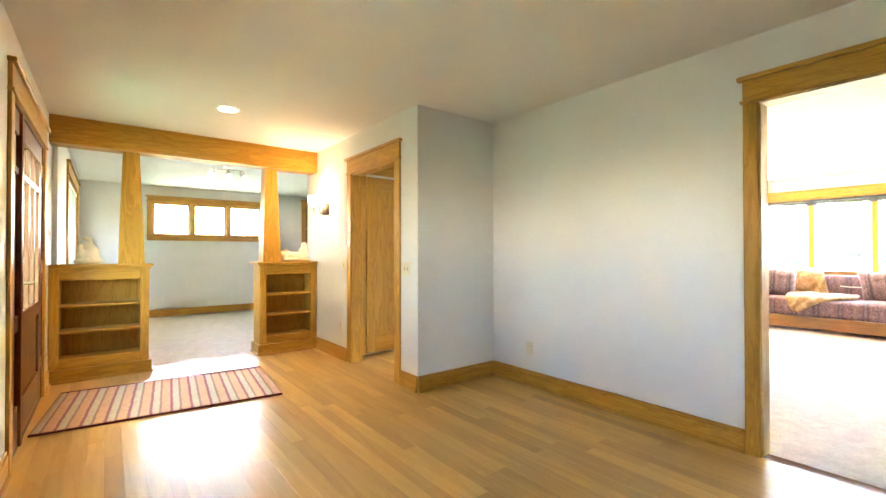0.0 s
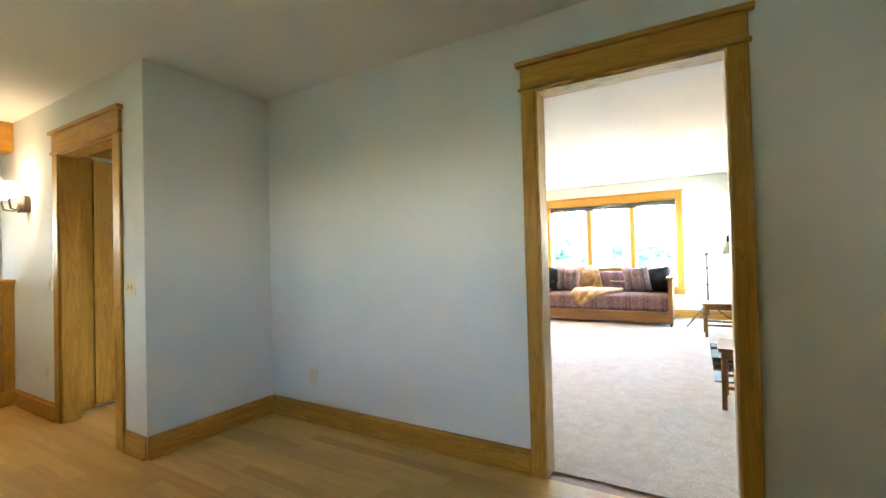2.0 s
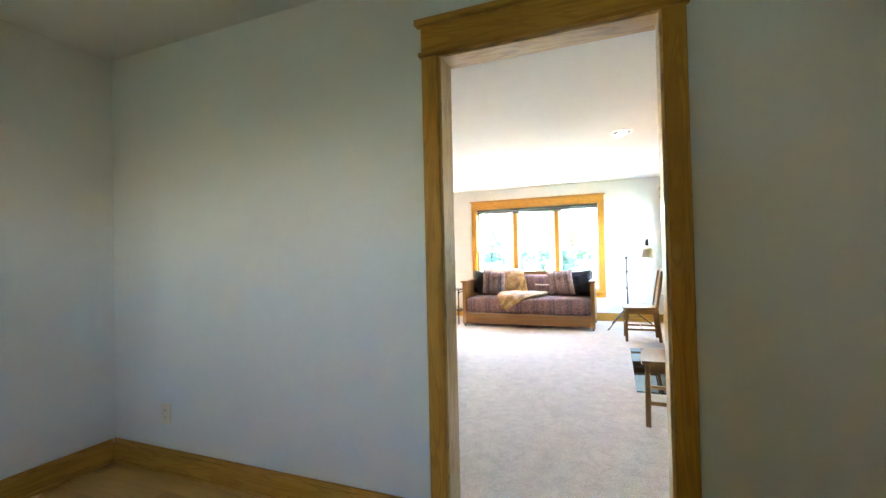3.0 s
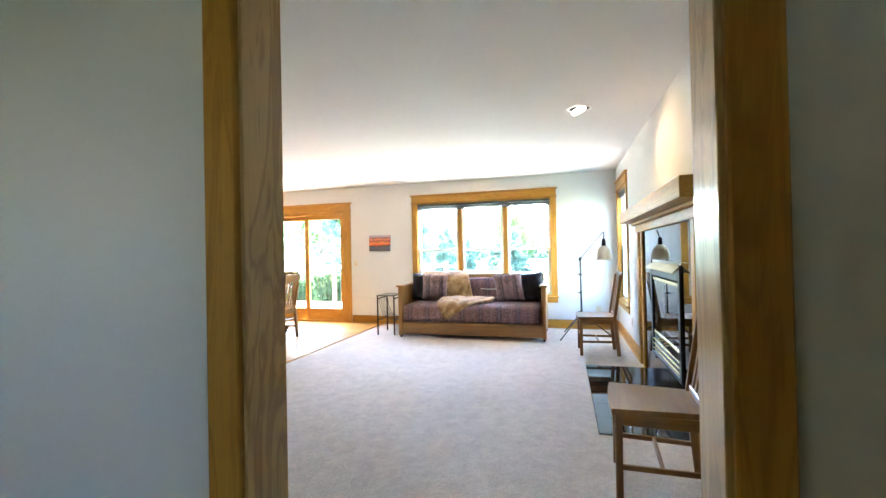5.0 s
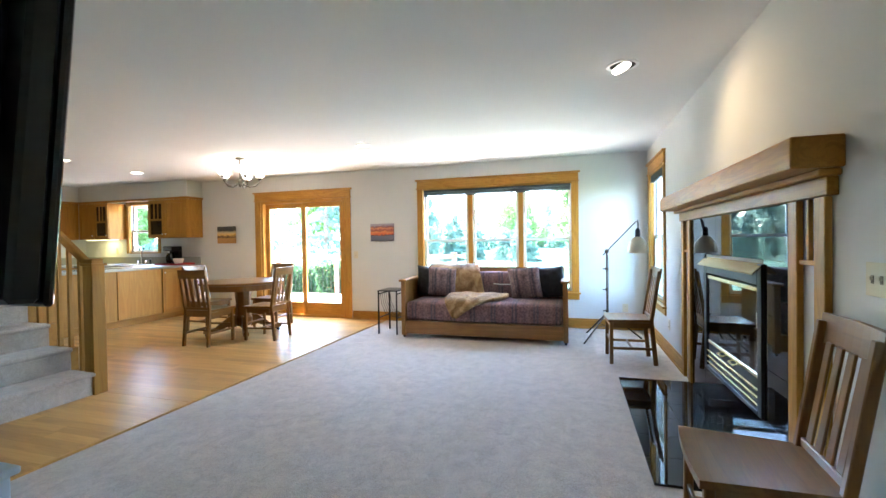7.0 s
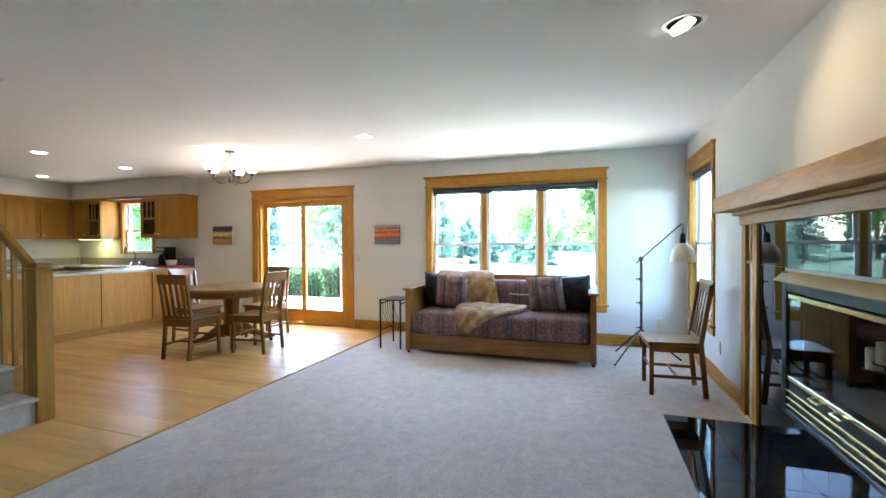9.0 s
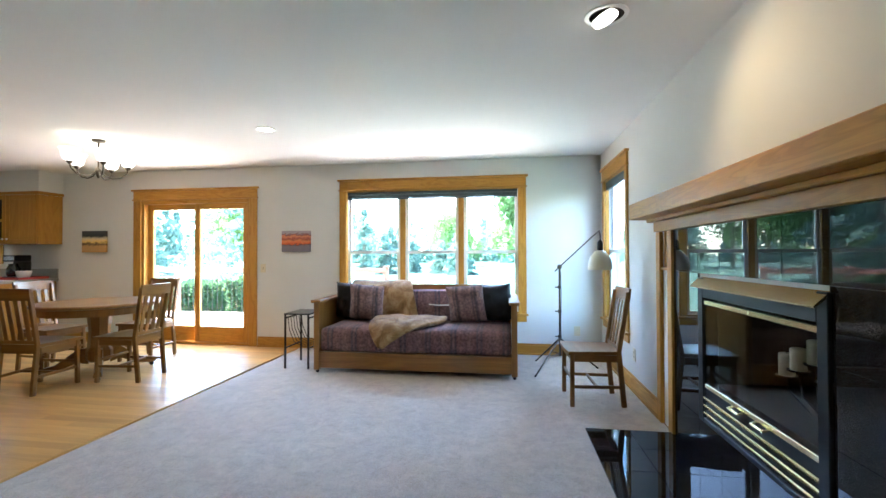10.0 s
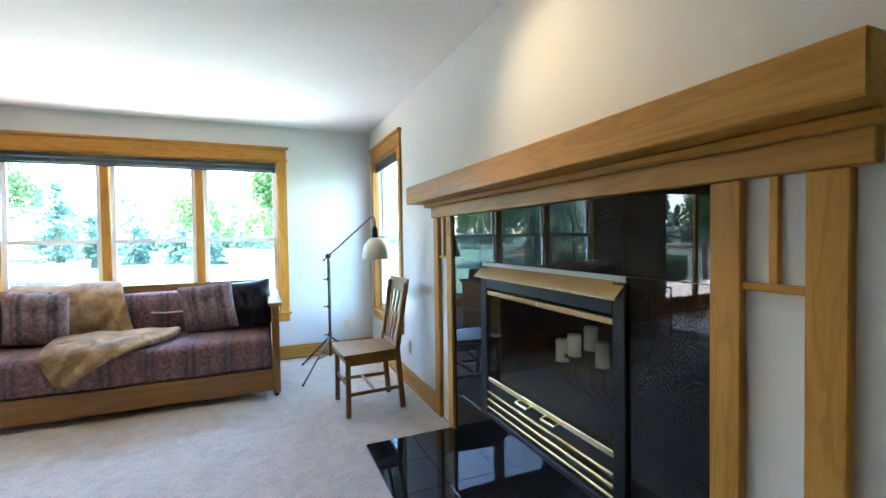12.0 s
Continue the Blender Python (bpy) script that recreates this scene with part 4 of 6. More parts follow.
surround = thing("tile_surround", (6.16, FY, 0), "polished black granite tile fireplace surround", "fireplace")
XS = [5.297, 5.605, 5.868, 6.131, 6.395, 6.66, 7.032]
ZS = [0.008, 0.27, 0.555, 0.84, 1.122, 1.399]
for i in range(len(XS) - 1):
    for j in range(len(ZS) - 1):
        x0, x1, z0, z1 = XS[i] + 0.0006, XS[i + 1] - 0.0006, ZS[j] + 0.0006, ZS[j + 1] - 0.0006
        if 5.6 < (x0 + x1) / 2 < 6.65 and j in (1, 2, 3):
            continue
        part("tile", box(x0, x1, FY, FY + 0.012, z0, z1, 0.0007), GRANITE, surround, world=True)
hearth = thing("hearth", (6.18, 0.0, 0), "polished black granite tile hearth, flush with the carpet", "hearth")
part("bed", box(5.30, 7.065, FY, 0.29, -0.018, 0.006), BLACKM, hearth, world=True)
for i in range(6):
    for j in range(2):
        x0 = 5.30 + i * 0.2942
        y0 = FY + 0.013 + j * 0.291
        part("tile", box(x0 + 0.001, x0 + 0.2932, y0 + 0.001, y0 + 0.290, 0.005, 0.013, 0.001), GRANITE, hearth, world=True)

fire = thing("fireplace_insert", (6.12, FY, 0.27), "black steel gas fireplace insert with brass trim and glass doors", "fireplace")
YF = FY + 0.014
for n, x0, x1, z0, z1 in (("side", 5.595, 5.652, 0.272, 1.10), ("side", 6.573, 6.632, 0.272, 1.10), ("top", 5.652, 6.573, 0.985, 1.085), ("bottom", 5.652, 6.573, 0.272, 0.30)):
    part(n, box(x0, x1, FY - 0.06, YF + 0.012, z0, z1, 0.003), BLACKM, fire, world=True)
for k in range(3):
    z = 0.305 + k * 0.042
    part("louvre", bar((5.652, YF + 0.002, z + 0.016), (6.573, YF + 0.002, z + 0.016), 0.030, 0.012, 0.003, side=(0, 0.55, 0.83)), BRASS, fire, "brass louvre", world=True)
hood = bmesh.new()
vs = [hood.verts.new(v) for v in ((5.598, YF, 1.103), (6.628, YF, 1.103), (6.628, YF + 0.055, 1.050), (5.598, YF + 0.055, 1.050), (5.598, YF, 1.086), (6.628, YF, 1.086), (6.628, YF + 0.052, 1.043), (5.598, YF + 0.052, 1.043))]
for f in ((0, 1, 2, 3), (7, 6, 5, 4), (3, 2, 6, 7), (0, 3, 7, 4), (1, 5, 6, 2), (0, 4, 5, 1)):
    hood.faces.new([vs[i] for i in f])
part("hood", hood, BRASS, fire, "brass hood", world=True)
for x0, x1 in ((5.655, 6.108), (6.112, 6.570)):
    d = part("glass_door", box(x0, x1, YF - 0.006, YF + 0.006, 0.945, 0.972, 0.003), BRASS, fire, "brass-edged glass door", world=True)
    part("rail", box(x0, x1, YF - 0.006, YF + 0.006, 0.470, 0.497, 0.003), BRASS, d, world=True)
    part("pane", box(x0 + 0.001, x1 - 0.001, YF - 0.002, YF + 0.002, 0.497, 0.945), FIREGLASS, d, "clear glass pane", world=True)
    h = x1 - 0.10 if x1 < 6.2 else x0 + 0.10
    part("handle", tube([(h - 0.045, YF + 0.005, 0.47), (h - 0.045, YF + 0.03, 0.462), (h + 0.045, YF + 0.03, 0.462), (h + 0.045, YF + 0.005, 0.47)], 0.006, 6), BRASS, d, "brass pull", world=True, smooth=50)
part("valve_strip", box(5.652, 6.573, YF - 0.02, YF - 0.004, 0.30, 0.47), BLACKM, fire, world=True)
fb = bmesh.new()
for q in ((5.62, 6.61, FY - 0.62, FY - 0.60, 0.26, 1.07), (5.60, 5.62, FY - 0.62, FY - 0.02, 0.26, 1.07), (6.61, 6.63, FY - 0.62, FY - 0.02, 0.26, 1.07), (5.62, 6.61, FY - 0.62, FY - 0.06, 0.24, 0.48), (5.62, 6.61, FY - 0.62, FY - 0.06, 1.0, 1.07)):
    box(*q, bm=fb)
part("firebox", fb, SOOT, fire, "sooty firebox lining", world=True)
stand = thing("candle_stand", (6.05, FY - 0.28, 0.48), "black iron candle stand in the firebox", "candle holder")
CANDLES = ((6.21, -0.20, 0.650, 0.105, 0.033), (6.11, -0.19, 0.70, 0.10, 0.032), (6.01, -0.20, 0.750, 0.105, 0.032), (5.93, -0.19, 0.695, 0.11, 0.029))
for x, y, z, h, r in CANDLES:
    part("cup", lathe([(0.002, 0), (r + 0.012, 0), (r + 0.014, 0.006), (0.002, 0.006)], (x, FY + y, z - 0.007), 14), BLACKM, stand, world=True, smooth=40)
    part("stem", tube([(x, FY + y, z - 0.007), (x + 0.02, FY - 0.22, 0.57), (x - 0.03, FY - 0.28, 0.482)], 0.005, 6), BLACKM, stand, world=True, smooth=50)
for x, y, z, h, r in CANDLES:
    c = thing("pillar_candle", (x, FY + y, z), "white wax pillar candle on the iron stand", "candle", "candles in the fireplace")
    part("wax", lathe([(0.002, 0), (r, 0), (r, h - 0.004), (r - 0.006, h), (0.002, h - 0.008)], n=18), WAX, c, smooth=40)
    part("wick", tube([(0, 0, h - 0.008), (0.001, 0, h + 0.008)], 0.0012, 5), BLACKM, c)


# ---------------------------------------------------------------- seating
def dining_chair(m, label):
    """An oak chair facing +y with four back slats and square legs."""
    t = thing("dining_chair", (0, 0, 0), label, "chair", "oak dining chairs")
    seat = bmesh.new()
    bmesh.ops.create_grid(seat, x_segments=10, y_segments=10, size=0.5)
    for v in seat.verts:
        u, w = v.co.x * 2, v.co.y * 2
        v.co = Vector((u * (0.205 + 0.018 * w), w * 0.205 + 0.012 * (1 - u * u) * (w > 0.9), 0.448 - 0.010 * (1 - u * u) * (1 - w * w)))
    g = bmesh.ops.extrude_face_region(seat, geom=seat.faces[:])["geom"]
    for v in [e for e in g if isinstance(e, bmesh.types.BMVert)]:
        v.co.z = 0.420
    part("seat", seat, CHAIR["x"], t, "saddle-shaped wooden seat", smooth=40)
    for s in (-1, 1):
        part("leg", bar((s * 0.196, 0.175, 0), (s * 0.190, 0.172, 0.420), 0.034, 0.034, 0.004), CHAIR["z"], t)
        back = bar((s * 0.176, -0.235, 0), (s * 0.176, -0.195, 0.44), 0.030, 0.040, 0.004)
        bar((s * 0.176, -0.195, 0.43), (s * 0.181, -0.272, 0.925), 0.030, 0.036, 0.004, back)
        part("back_post", back, CHAIR["z"], t)
        part("side_apron", bar((s * 0.186, -0.18, 0.39), (s * 0.190, 0.16, 0.39), 0.018, 0.055, 0.002), CHAIR["y"], t)
        part("side_stretcher", bar((s * 0.178, -0.215, 0.16), (s * 0.194, 0.17, 0.16), 0.016, 0.026, 0.003), CHAIR["y"], t)
    part("front_apron", box(-0.175, 0.175, 0.163, 0.181, 0.365, 0.420, 0.002), CHAIR["x"], t)
    part("back_apron", box(-0.162, 0.162, -0.205, -0.187, 0.365, 0.420, 0.002), CHAIR["x"], t)
    part("cross_stretcher", box(-0.185, 0.185, -0.03, -0.012, 0.150, 0.172, 0.003), CHAIR["x"], t)
    part("cross_stretcher", box(-0.180, 0.180, 0.165, 0.181, 0.205, 0.230, 0.003), CHAIR["x"], t)
    rail = bmesh.new()
    n = 8
    ring = []
    for k in range(n + 1):
        u = -1 + 2 * k / n
        bow = -0.016 * (1 - u * u)
        ring.append([rail.verts.new((u * 0.196, -0.262 - 0.010 + bow + d, z)) for d, z in ((0.011, 0.845), (-0.004, 0.952), (-0.022, 0.952), (-0.008, 0.845))])
    for a, b in zip(ring, ring[1:]):
        for i in range(4):
            rail.faces.new((a[i], a[(i + 1) % 4], b[(i + 1) % 4], b[i]))
    rail.faces.new(ring[0])
    rail.faces.new(ring[-1][::-1])
    part("top_rail", rail, CHAIR["x"], t, "curved top rail")
    part("lower_rail", box(-0.162, 0.162, -0.212, -0.194, 0.452, 0.485, 0.003), CHAIR["x"], t)
    for x in (-0.112, -0.038, 0.038, 0.112):
        part("slat", bar((x, -0.203, 0.475), (x * 1.04, -0.268, 0.855), 0.044, 0.010, 0.003), CHAIR["z"], t)
    t.matrix_basis = m
    return t


chair = dining_chair(pose(7.715, 0.145, 0.004, 0, 0, 2), "brown oak slat-back chair standing beside the floor lamp")
tagged(copy_thing(chair, pose(4.72, 0.062, 0.004, 0, 0, -4)), "brown oak slat-back chair standing against the fireplace wall")
for x, y, rz, lab in ((7.36, 5.16, -86, "brown oak slat-back dining chair pushed up to the round table"), (7.785, 4.63, 4, "brown oak slat-back dining chair drawn slightly out from the table"),
                      (8.52, 5.12, 92, "brown oak slat-back dining chair on the table's patio side"), (8.02, 5.83, 178, "brown oak slat-back dining chair on the table's kitchen side")):
    tagged(copy_thing(chair, pose(x, y, 0, 0, 0, rz)), lab)

# round pedestal table
table = thing("round_table", (7.93, 5.14, 0), "brown oak round pedestal table with carved feet on casters", "table")
part("tabletop", lathe([(0.002, 0.715), (0.55, 0.715), (0.565, 0.722), (0.565, 0.742), (0.555, 0.75), (0.002, 0.75)], n=48), CHAIR["x"], table, smooth=30)
part("apron", lathe([(0.50, 0.64), (0.515, 0.64), (0.515, 0.715), (0.50, 0.715)], n=48), CHAIR["z"], table, smooth=30)
part("pedestal", lathe([(0.002, 0.12), (0.10, 0.12), (0.13, 0.15), (0.13, 0.24), (0.105, 0.28), (0.095, 0.45), (0.11, 0.60), (0.16, 0.66), (0.16, 0.71), (0.002, 0.71)], n=8), CHAIR["z"], table)
for k in range(4):
    a = radians(45 + 90 * k)
    c, s = math.cos(a), math.sin(a)
    foot = bmesh.new()
    prof = [(0.09, 0.27, 0.10), (0.18, 0.26, 0.13), (0.27, 0.19, 0.09), (0.36, 0.12, 0.05), (0.45, 0.10, 0.045), (0.50, 0.10, 0.05)]
    rings = []
    for r, top, bot in prof:
        rings.append([foot.verts.new((c * r - s * w, s * r + c * w, z)) for w, z in ((-0.035, bot), (0.035, bot), (0.030, top), (-0.030, top))])
    for p, q in zip(rings, rings[1:]):
        for i in range(4):
            foot.faces.new((p[i], p[(i + 1) % 4], q[(i + 1) % 4], q[i]))
    foot.faces.new(rings[0])
    foot.faces.new(rings[-1][::-1])
    f = part("foot", foot, CHAIR["x"], table, "scrolled oak foot")
    part("caster", ball((c * 0.46, s * 0.46, 0.024), (0.024, 0.024, 0.024), div=2), BLACKM, f, smooth=180)

# ---------------------------------------------------------------- daybed sofa
SX0, SX1, SY0, SY1 = 8.18, 9.10, 0.735, 2.835
sofa = thing("sofa", (8.64, 1.775, 0), "oak-framed daybed sofa with a plum striped woven mattress", "sofa")
for n, y0, y1 in (("arm", SY0, SY0 + 0.05), ("arm", SY1 - 0.05, SY1)):
    a = part(n, box(SX0 + 0.06, SX1, y0 + 0.008, y1 - 0.008, 0.10, 0.735, 0.003), SOFAOAK["z"], sofa, world=True)
    part("front_post", box(SX0, SX0 + 0.06, y0 - 0.004, y1 + 0.004, 0.035, 0.735, 0.004), SOFAOAK["z"], a, world=True)
    part("arm_cap", box(SX0 - 0.025, SX1, y0 - 0.028, y1 + 0.028, 0.735, 0.765, 0.006), SOFAOAK["x"], a, "flat oak arm cap", world=True)
    for x in (SX0 + 0.03, SX1 - 0.05):
        part("caster", ball((x, (y0 + y1) / 2, 0.018), (0.018, 0.018, 0.018)), BLACKM, a, world=True, smooth=180)
part("front_rail", box(SX0 + 0.012, SX0 + 0.037, SY0 + 0.05, SY1 - 0.05, 0.055, 0.225, 0.003), SOFAOAK["y"], sofa, world=True)
part("back_frame", box(SX1 - 0.12, SX1 - 0.09, SY0 + 0.05, SY1 - 0.05, 0.12, 0.885, 0.004), SOFAOAK["y"], sofa, world=True)
part("slat_base", box(SX0 + 0.037, SX1 - 0.12, SY0 + 0.05, SY1 - 0.05, 0.19, 0.22), SOFAOAK["y"], sofa, world=True)


def cushion(x0, x1, y0, y1, z0, z1, soft, crown, seg=(14, 40, 6)):
    """A stuffed block with rounded edges, a crowned top and slight lumps."""
    bm = bmesh.new()
    nx, ny, nz = seg
    bmesh.ops.create_cube(bm, size=2)
    bmesh.ops.subdivide_edges(bm, edges=[e for e in bm.edges if abs((e.verts[0].co - e.verts[1].co).y) > 1], cuts=ny, use_grid_fill=True)
    bmesh.ops.subdivide_edges(bm, edges=[e for e in bm.edges if abs((e.verts[0].co - e.verts[1].co).x) > 1], cuts=nx, use_grid_fill=True)
    bmesh.ops.subdivide_edges(bm, edges=[e for e in bm.edges if abs((e.verts[0].co - e.verts[1].co).z) > 1], cuts=nz, use_grid_fill=True)
    half = Vector(((x1 - x0) / 2, (y1 - y0) / 2, (z1 - z0) / 2))
    mid = Vector(((x1 + x0) / 2, (y1 + y0) / 2, (z1 + z0) / 2))
    for v in bm.verts:
        u = v.co.copy()
        p = Vector((u.x * half.x, u.y * half.y, u.z * half.z))
        q = Vector([max(-h + soft, min(h - soft, c)) for c, h in zip(p, half)])
        d = p - q
        if d.length > 1e-6:
            p = q + d.normalized() * min(soft, max(abs(c) for c in d))
        if u.z > 0.9:
            p.z += crown * (1 - u.x ** 2) * (1 - abs(u.y) ** 4)
        p += Vector((1, 0.5, 1)) * 0.006 * noise.noise((p + mid) * 5)
        v.co = mid + p
    return bm


part("tie", tube([(SX1 - 0.31, 1.72, 0.665), (SX1 - 0.325, 1.62, 0.658), (SX1 - 0.325, 1.50, 0.66), (SX1 - 0.315, 1.42, 0.668)], 0.007, 8), CERAMIC, sofa, "pale cord tie", world=True, smooth=60)
part("mattress", cushion(SX0 + 0.012, SX1 - 0.20, SY0 + 0.055, SY1 - 0.055, 0.226, 0.47, 0.045, 0.02), MATTRESS, sofa, "plum striped woven mattress", world=True, smooth=70)
part("back_cushion", cushion(SX1 - 0.30, SX1 - 0.125, SY0 + 0.055, SY1 - 0.055, 0.46, 0.815, 0.05, 0.01), MATTRESS, sofa, "plum striped back cushion", world=True, smooth=70)


def pillow(w, h, d, mat, m, label):
    bm = bmesh.new()
    n = 26
    crease = 0.05 if mat is LEATHER else 0.03
    rows = []
    for side in (1, -1):
        g = []
        for i in range(n + 1):
            r = []
            for j in range(n + 1):
                u, v = -1 + 2 * i / n, -1 + 2 * j / n
                pin = 1 - 0.07 * (u * u + v * v - u * u * v * v) + 0.05 * (u * u * v * v)
                t = max(0.0, (1 - u ** 4) * (1 - v ** 4)) ** 0.55
                z = side * (d / 2 * t + crease * t * -abs(noise.noise(Vector((u * 2.6 + v, v * 2.6, w * 9))))) + 0.012 * noise.noise(Vector((u * 1.6, v * 1.6, side + w))) * t
                r.append(bm.verts.new((u * w / 2 * pin, z, v * h / 2 * pin)))
            g.append(r)
        for i in range(n):
            for j in range(n):
                bm.faces.new((g[i][j], g[i + 1][j], g[i + 1][j + 1], g[i][j + 1]))
    bmesh.ops.remove_doubles(bm, verts=bm.verts, dist=0.0008)
    ob = solid("throw_pillow", bm, mat, label, "pillow", "throw pillows", smooth=80)
    ob.matrix_basis = m
    return ob


for y, x, z, rz, lean, w, mat, lab in ((2.58, 8.70, 0.70, 98, -14, 0.44, LEATHER, "black leather throw pillow in the sofa corner"), (2.40, 8.60, 0.70, 94, -17, 0.40, PILLOWCLOTH, "plum striped throw pillow leaning on a black one"),
                                       (0.99, 8.70, 0.70, 82, -14, 0.46, LEATHER, "black leather throw pillow in the sofa corner"), (1.27, 8.60, 0.70, 86, -17, 0.42, PILLOWCLOTH, "plum striped throw pillow leaning on a black one")):
    pillow(w, 0.44, 0.17, mat, pose(x, y, z, 0, 0, rz) @ pose(0, 0, 0, lean, 0, 0) @ pose(0, 0, 0, 0, 5 if y < 1.8 else -6, 0), lab)


def hang(profile, y_top, y_low, label, seed, nu=30):
    """A throw laid over the sofa back along the profile (x, z), from the span y_top to the span y_low."""
    bm = bmesh.new()
    g = []
    n = len(profile)
    for i in range(nu + 1):
        r = []
        for j, (x, z) in enumerate(profile):
            u, v = i / nu, j / (n - 1)
            y = (y_top[0] + (y_top[1] - y_top[0]) * u) * (1 - v) + (y_low[0] + (y_low[1] - y_low[0]) * u) * v
            k = 0.014 * noise.noise(Vector((u * 6, v * 3, seed))) + 0.012 * math.sin(u * 9 + v * 2)
            r.append(bm.verts.new((x - abs(k) - 0.01, y, z + k * 0.5)))
        g.append(r)
    for i in range(nu):
        for j in range(n - 1):
            bm.faces.new((g[i][j], g[i + 1][j], g[i + 1][j + 1], g[i][j + 1]))
    ob = solid("fur_throw", bm, FUR, label, "blanket", smooth=80)
    s = ob.modifiers.new("pile", "SOLIDIFY")
    s.thickness, s.offset = 0.03, 0
    b2 = ob.modifiers.new("soft", "SUBSURF")
    b2.levels = b2.render_levels = 1


hang([(9.05, 0.62), (9.04, 0.80), (9.02, 0.905), (8.97, 0.925), (8.89, 0.90), (8.82, 0.86), (8.775, 0.79), (8.765, 0.70), (8.755, 0.60), (8.74, 0.53), (8.68, 0.505)], (2.72, 2.02), (2.58, 1.80), "tan fur throw hung over the sofa back", 1.0)


def seat_throw():
    """A thick folded throw on the seat whose corner hangs over the mattress front."""
    bm = bmesh.new()
    spine = ((8.66, 0.53, 2.26, 1.50), (8.58, 0.535, 2.29, 1.47), (8.50, 0.53, 2.29, 1.47), (8.42, 0.525, 2.28, 1.50), (8.34, 0.52, 2.27, 1.56), (8.26, 0.515, 2.26, 1.64),
             (8.20, 0.495, 2.245, 1.73), (8.168, 0.455, 2.225, 1.82), (8.160, 0.405, 2.20, 1.90), (8.158, 0.36, 2.17, 1.98), (8.158, 0.315, 2.14, 2.06), (8.160, 0.285, 2.11, 2.095))
    g = []
    for k in range(31):
        r = []
        for j, (x, z, ya, yb) in enumerate(spine):
            u, v = k / 30, j / (len(spine) - 1)
            n = noise.noise(Vector((u * 3, v * 4, 5)))
            fold = 0.022 * math.exp(-((u - 0.30 - 0.25 * v) / 0.09) ** 2) + 0.016 * math.exp(-((u - 0.72) / 0.12) ** 2)
            out = fold + 0.016 * n
            flat = x > 8.2
            r.append(bm.verts.new((x - (0.2 * out if flat else out), ya + (yb - ya) * u + 0.015 * noise.noise(Vector((v * 6, u, 2))), z + (out if flat else 0.3 * n * 0.02))))
        g.append(r)
    for k in range(30):
        for j in range(len(spine) - 1):
            bm.faces.new((g[k][j], g[k + 1][j], g[k + 1][j + 1], g[k][j + 1]))
    ob = solid("fur_throw", bm, FUR, "tan fur throw folded on the sofa, one corner hanging down", "blanket", smooth=80)
    s = ob.modifiers.new("pile", "SOLIDIFY")
    s.thickness, s.offset = 0.05, 0
    b2 = ob.modifiers.new("soft", "SUBSURF")
    b2.levels = b2.render_levels = 1


seat_throw()

# side table
st = thing("side_table", (8.49, 3.09, 0), "black metal side table with a curved magazine rack", "side table")
TX0, TX1, TY0, TY1 = 8.29, 8.68, 2.945, 3.235
part("tabletop", box(TX0, TX1, TY0, TY1, 0.588, 0.603, 0.003), plain("dark_slate_top", (0.05, 0.055, 0.06), 0.2, vary=0.4, scale=25), st, world=True)
for x in (TX0 + 0.012, TX1 - 0.012):
    for y in (TY0 + 0.012, TY1 - 0.012):
        part("leg", box(x - 0.009, x + 0.009, y - 0.009, y + 0.009, 0.005, 0.588, 0.002), BLACKM, st, world=True)
for y in (TY0 + 0.012, TY1 - 0.012):
    part("rail", box(TX0 + 0.012, TX1 - 0.012, y - 0.006, y + 0.006, 0.545, 0.560), BLACKM, st, world=True)
    part("rail", box(TX0 + 0.012, TX1 - 0.012, y - 0.006, y + 0.006, 0.22, 0.232), BLACKM, st, world=True)
for k in range(6):
    x = TX0 + 0.04 + k * 0.062
    part("rack_rod", tube([(x, TY1 - 0.03, 0.55), (x, TY1 - 0.045, 0.42), (x, TY1 - 0.10, 0.29), (x, TY0 + 0.09, 0.245), (x, TY0 + 0.02, 0.235)], 0.004, 6), BLACKM, st, world=True, smooth=50)

# floor lamp on a tripod
fl = thing("floor_lamp", (8.70, 0.265, 0), "dark metal tripod floor lamp with a cream bell shade", "floor lamp")
LB = Vector((8.70, 0.265, 0))
for p in ((8.335, 0.55), (8.98, 0.50), (8.75, -0.13)):
    leg = part("leg", tube([(LB.x, LB.y, 0.33), (p[0], p[1], 0.012)], 0.009, 8), BRONZE, fl, world=True, smooth=50)
    part("rubber_foot", ball((p[0], p[1], 0.013), (0.012, 0.012, 0.012)), BLACKM, leg, world=True, smooth=180)
    part("brace", tube([(LB.x, LB.y, 0.16), ((LB.x + p[0]) / 2, (LB.y + p[1]) / 2, 0.17)], 0.005, 6), BRONZE, leg, world=True, smooth=50)
part("pole", tube([(LB.x, LB.y, 0.14), (LB.x, LB.y, 1.10)], 0.011, 10), BRONZE, fl, world=True, smooth=50)
for z in (0.33, 0.60, 0.86):
    part("collar", lathe([(0.011, 0), (0.019, 0.004), (0.019, 0.035), (0.011, 0.04)], (LB.x, LB.y, z), 12), BRONZE, fl, world=True, smooth=40)
    part("knob", tube([(LB.x, LB.y + 0.015, z + 0.02), (LB.x - 0.01, LB.y + 0.05, z + 0.02)], 0.007, 8), BRONZE, fl, world=True, smooth=50)
part("boom", tube([(8.80, 0.30, 1.05), (8.70, 0.265, 1.10), (7.99, 0.02, 1.43), (7.94, 0.005, 1.445), (7.88, 0.01, 1.41), (7.85, 0.015, 1.34)], 0.007, 8), BRONZE, fl, world=True, smooth=50)
part("joint", ball((8.70, 0.265, 1.10), (0.028, 0.028, 0.028)), BRONZE, fl, world=True, smooth=180)
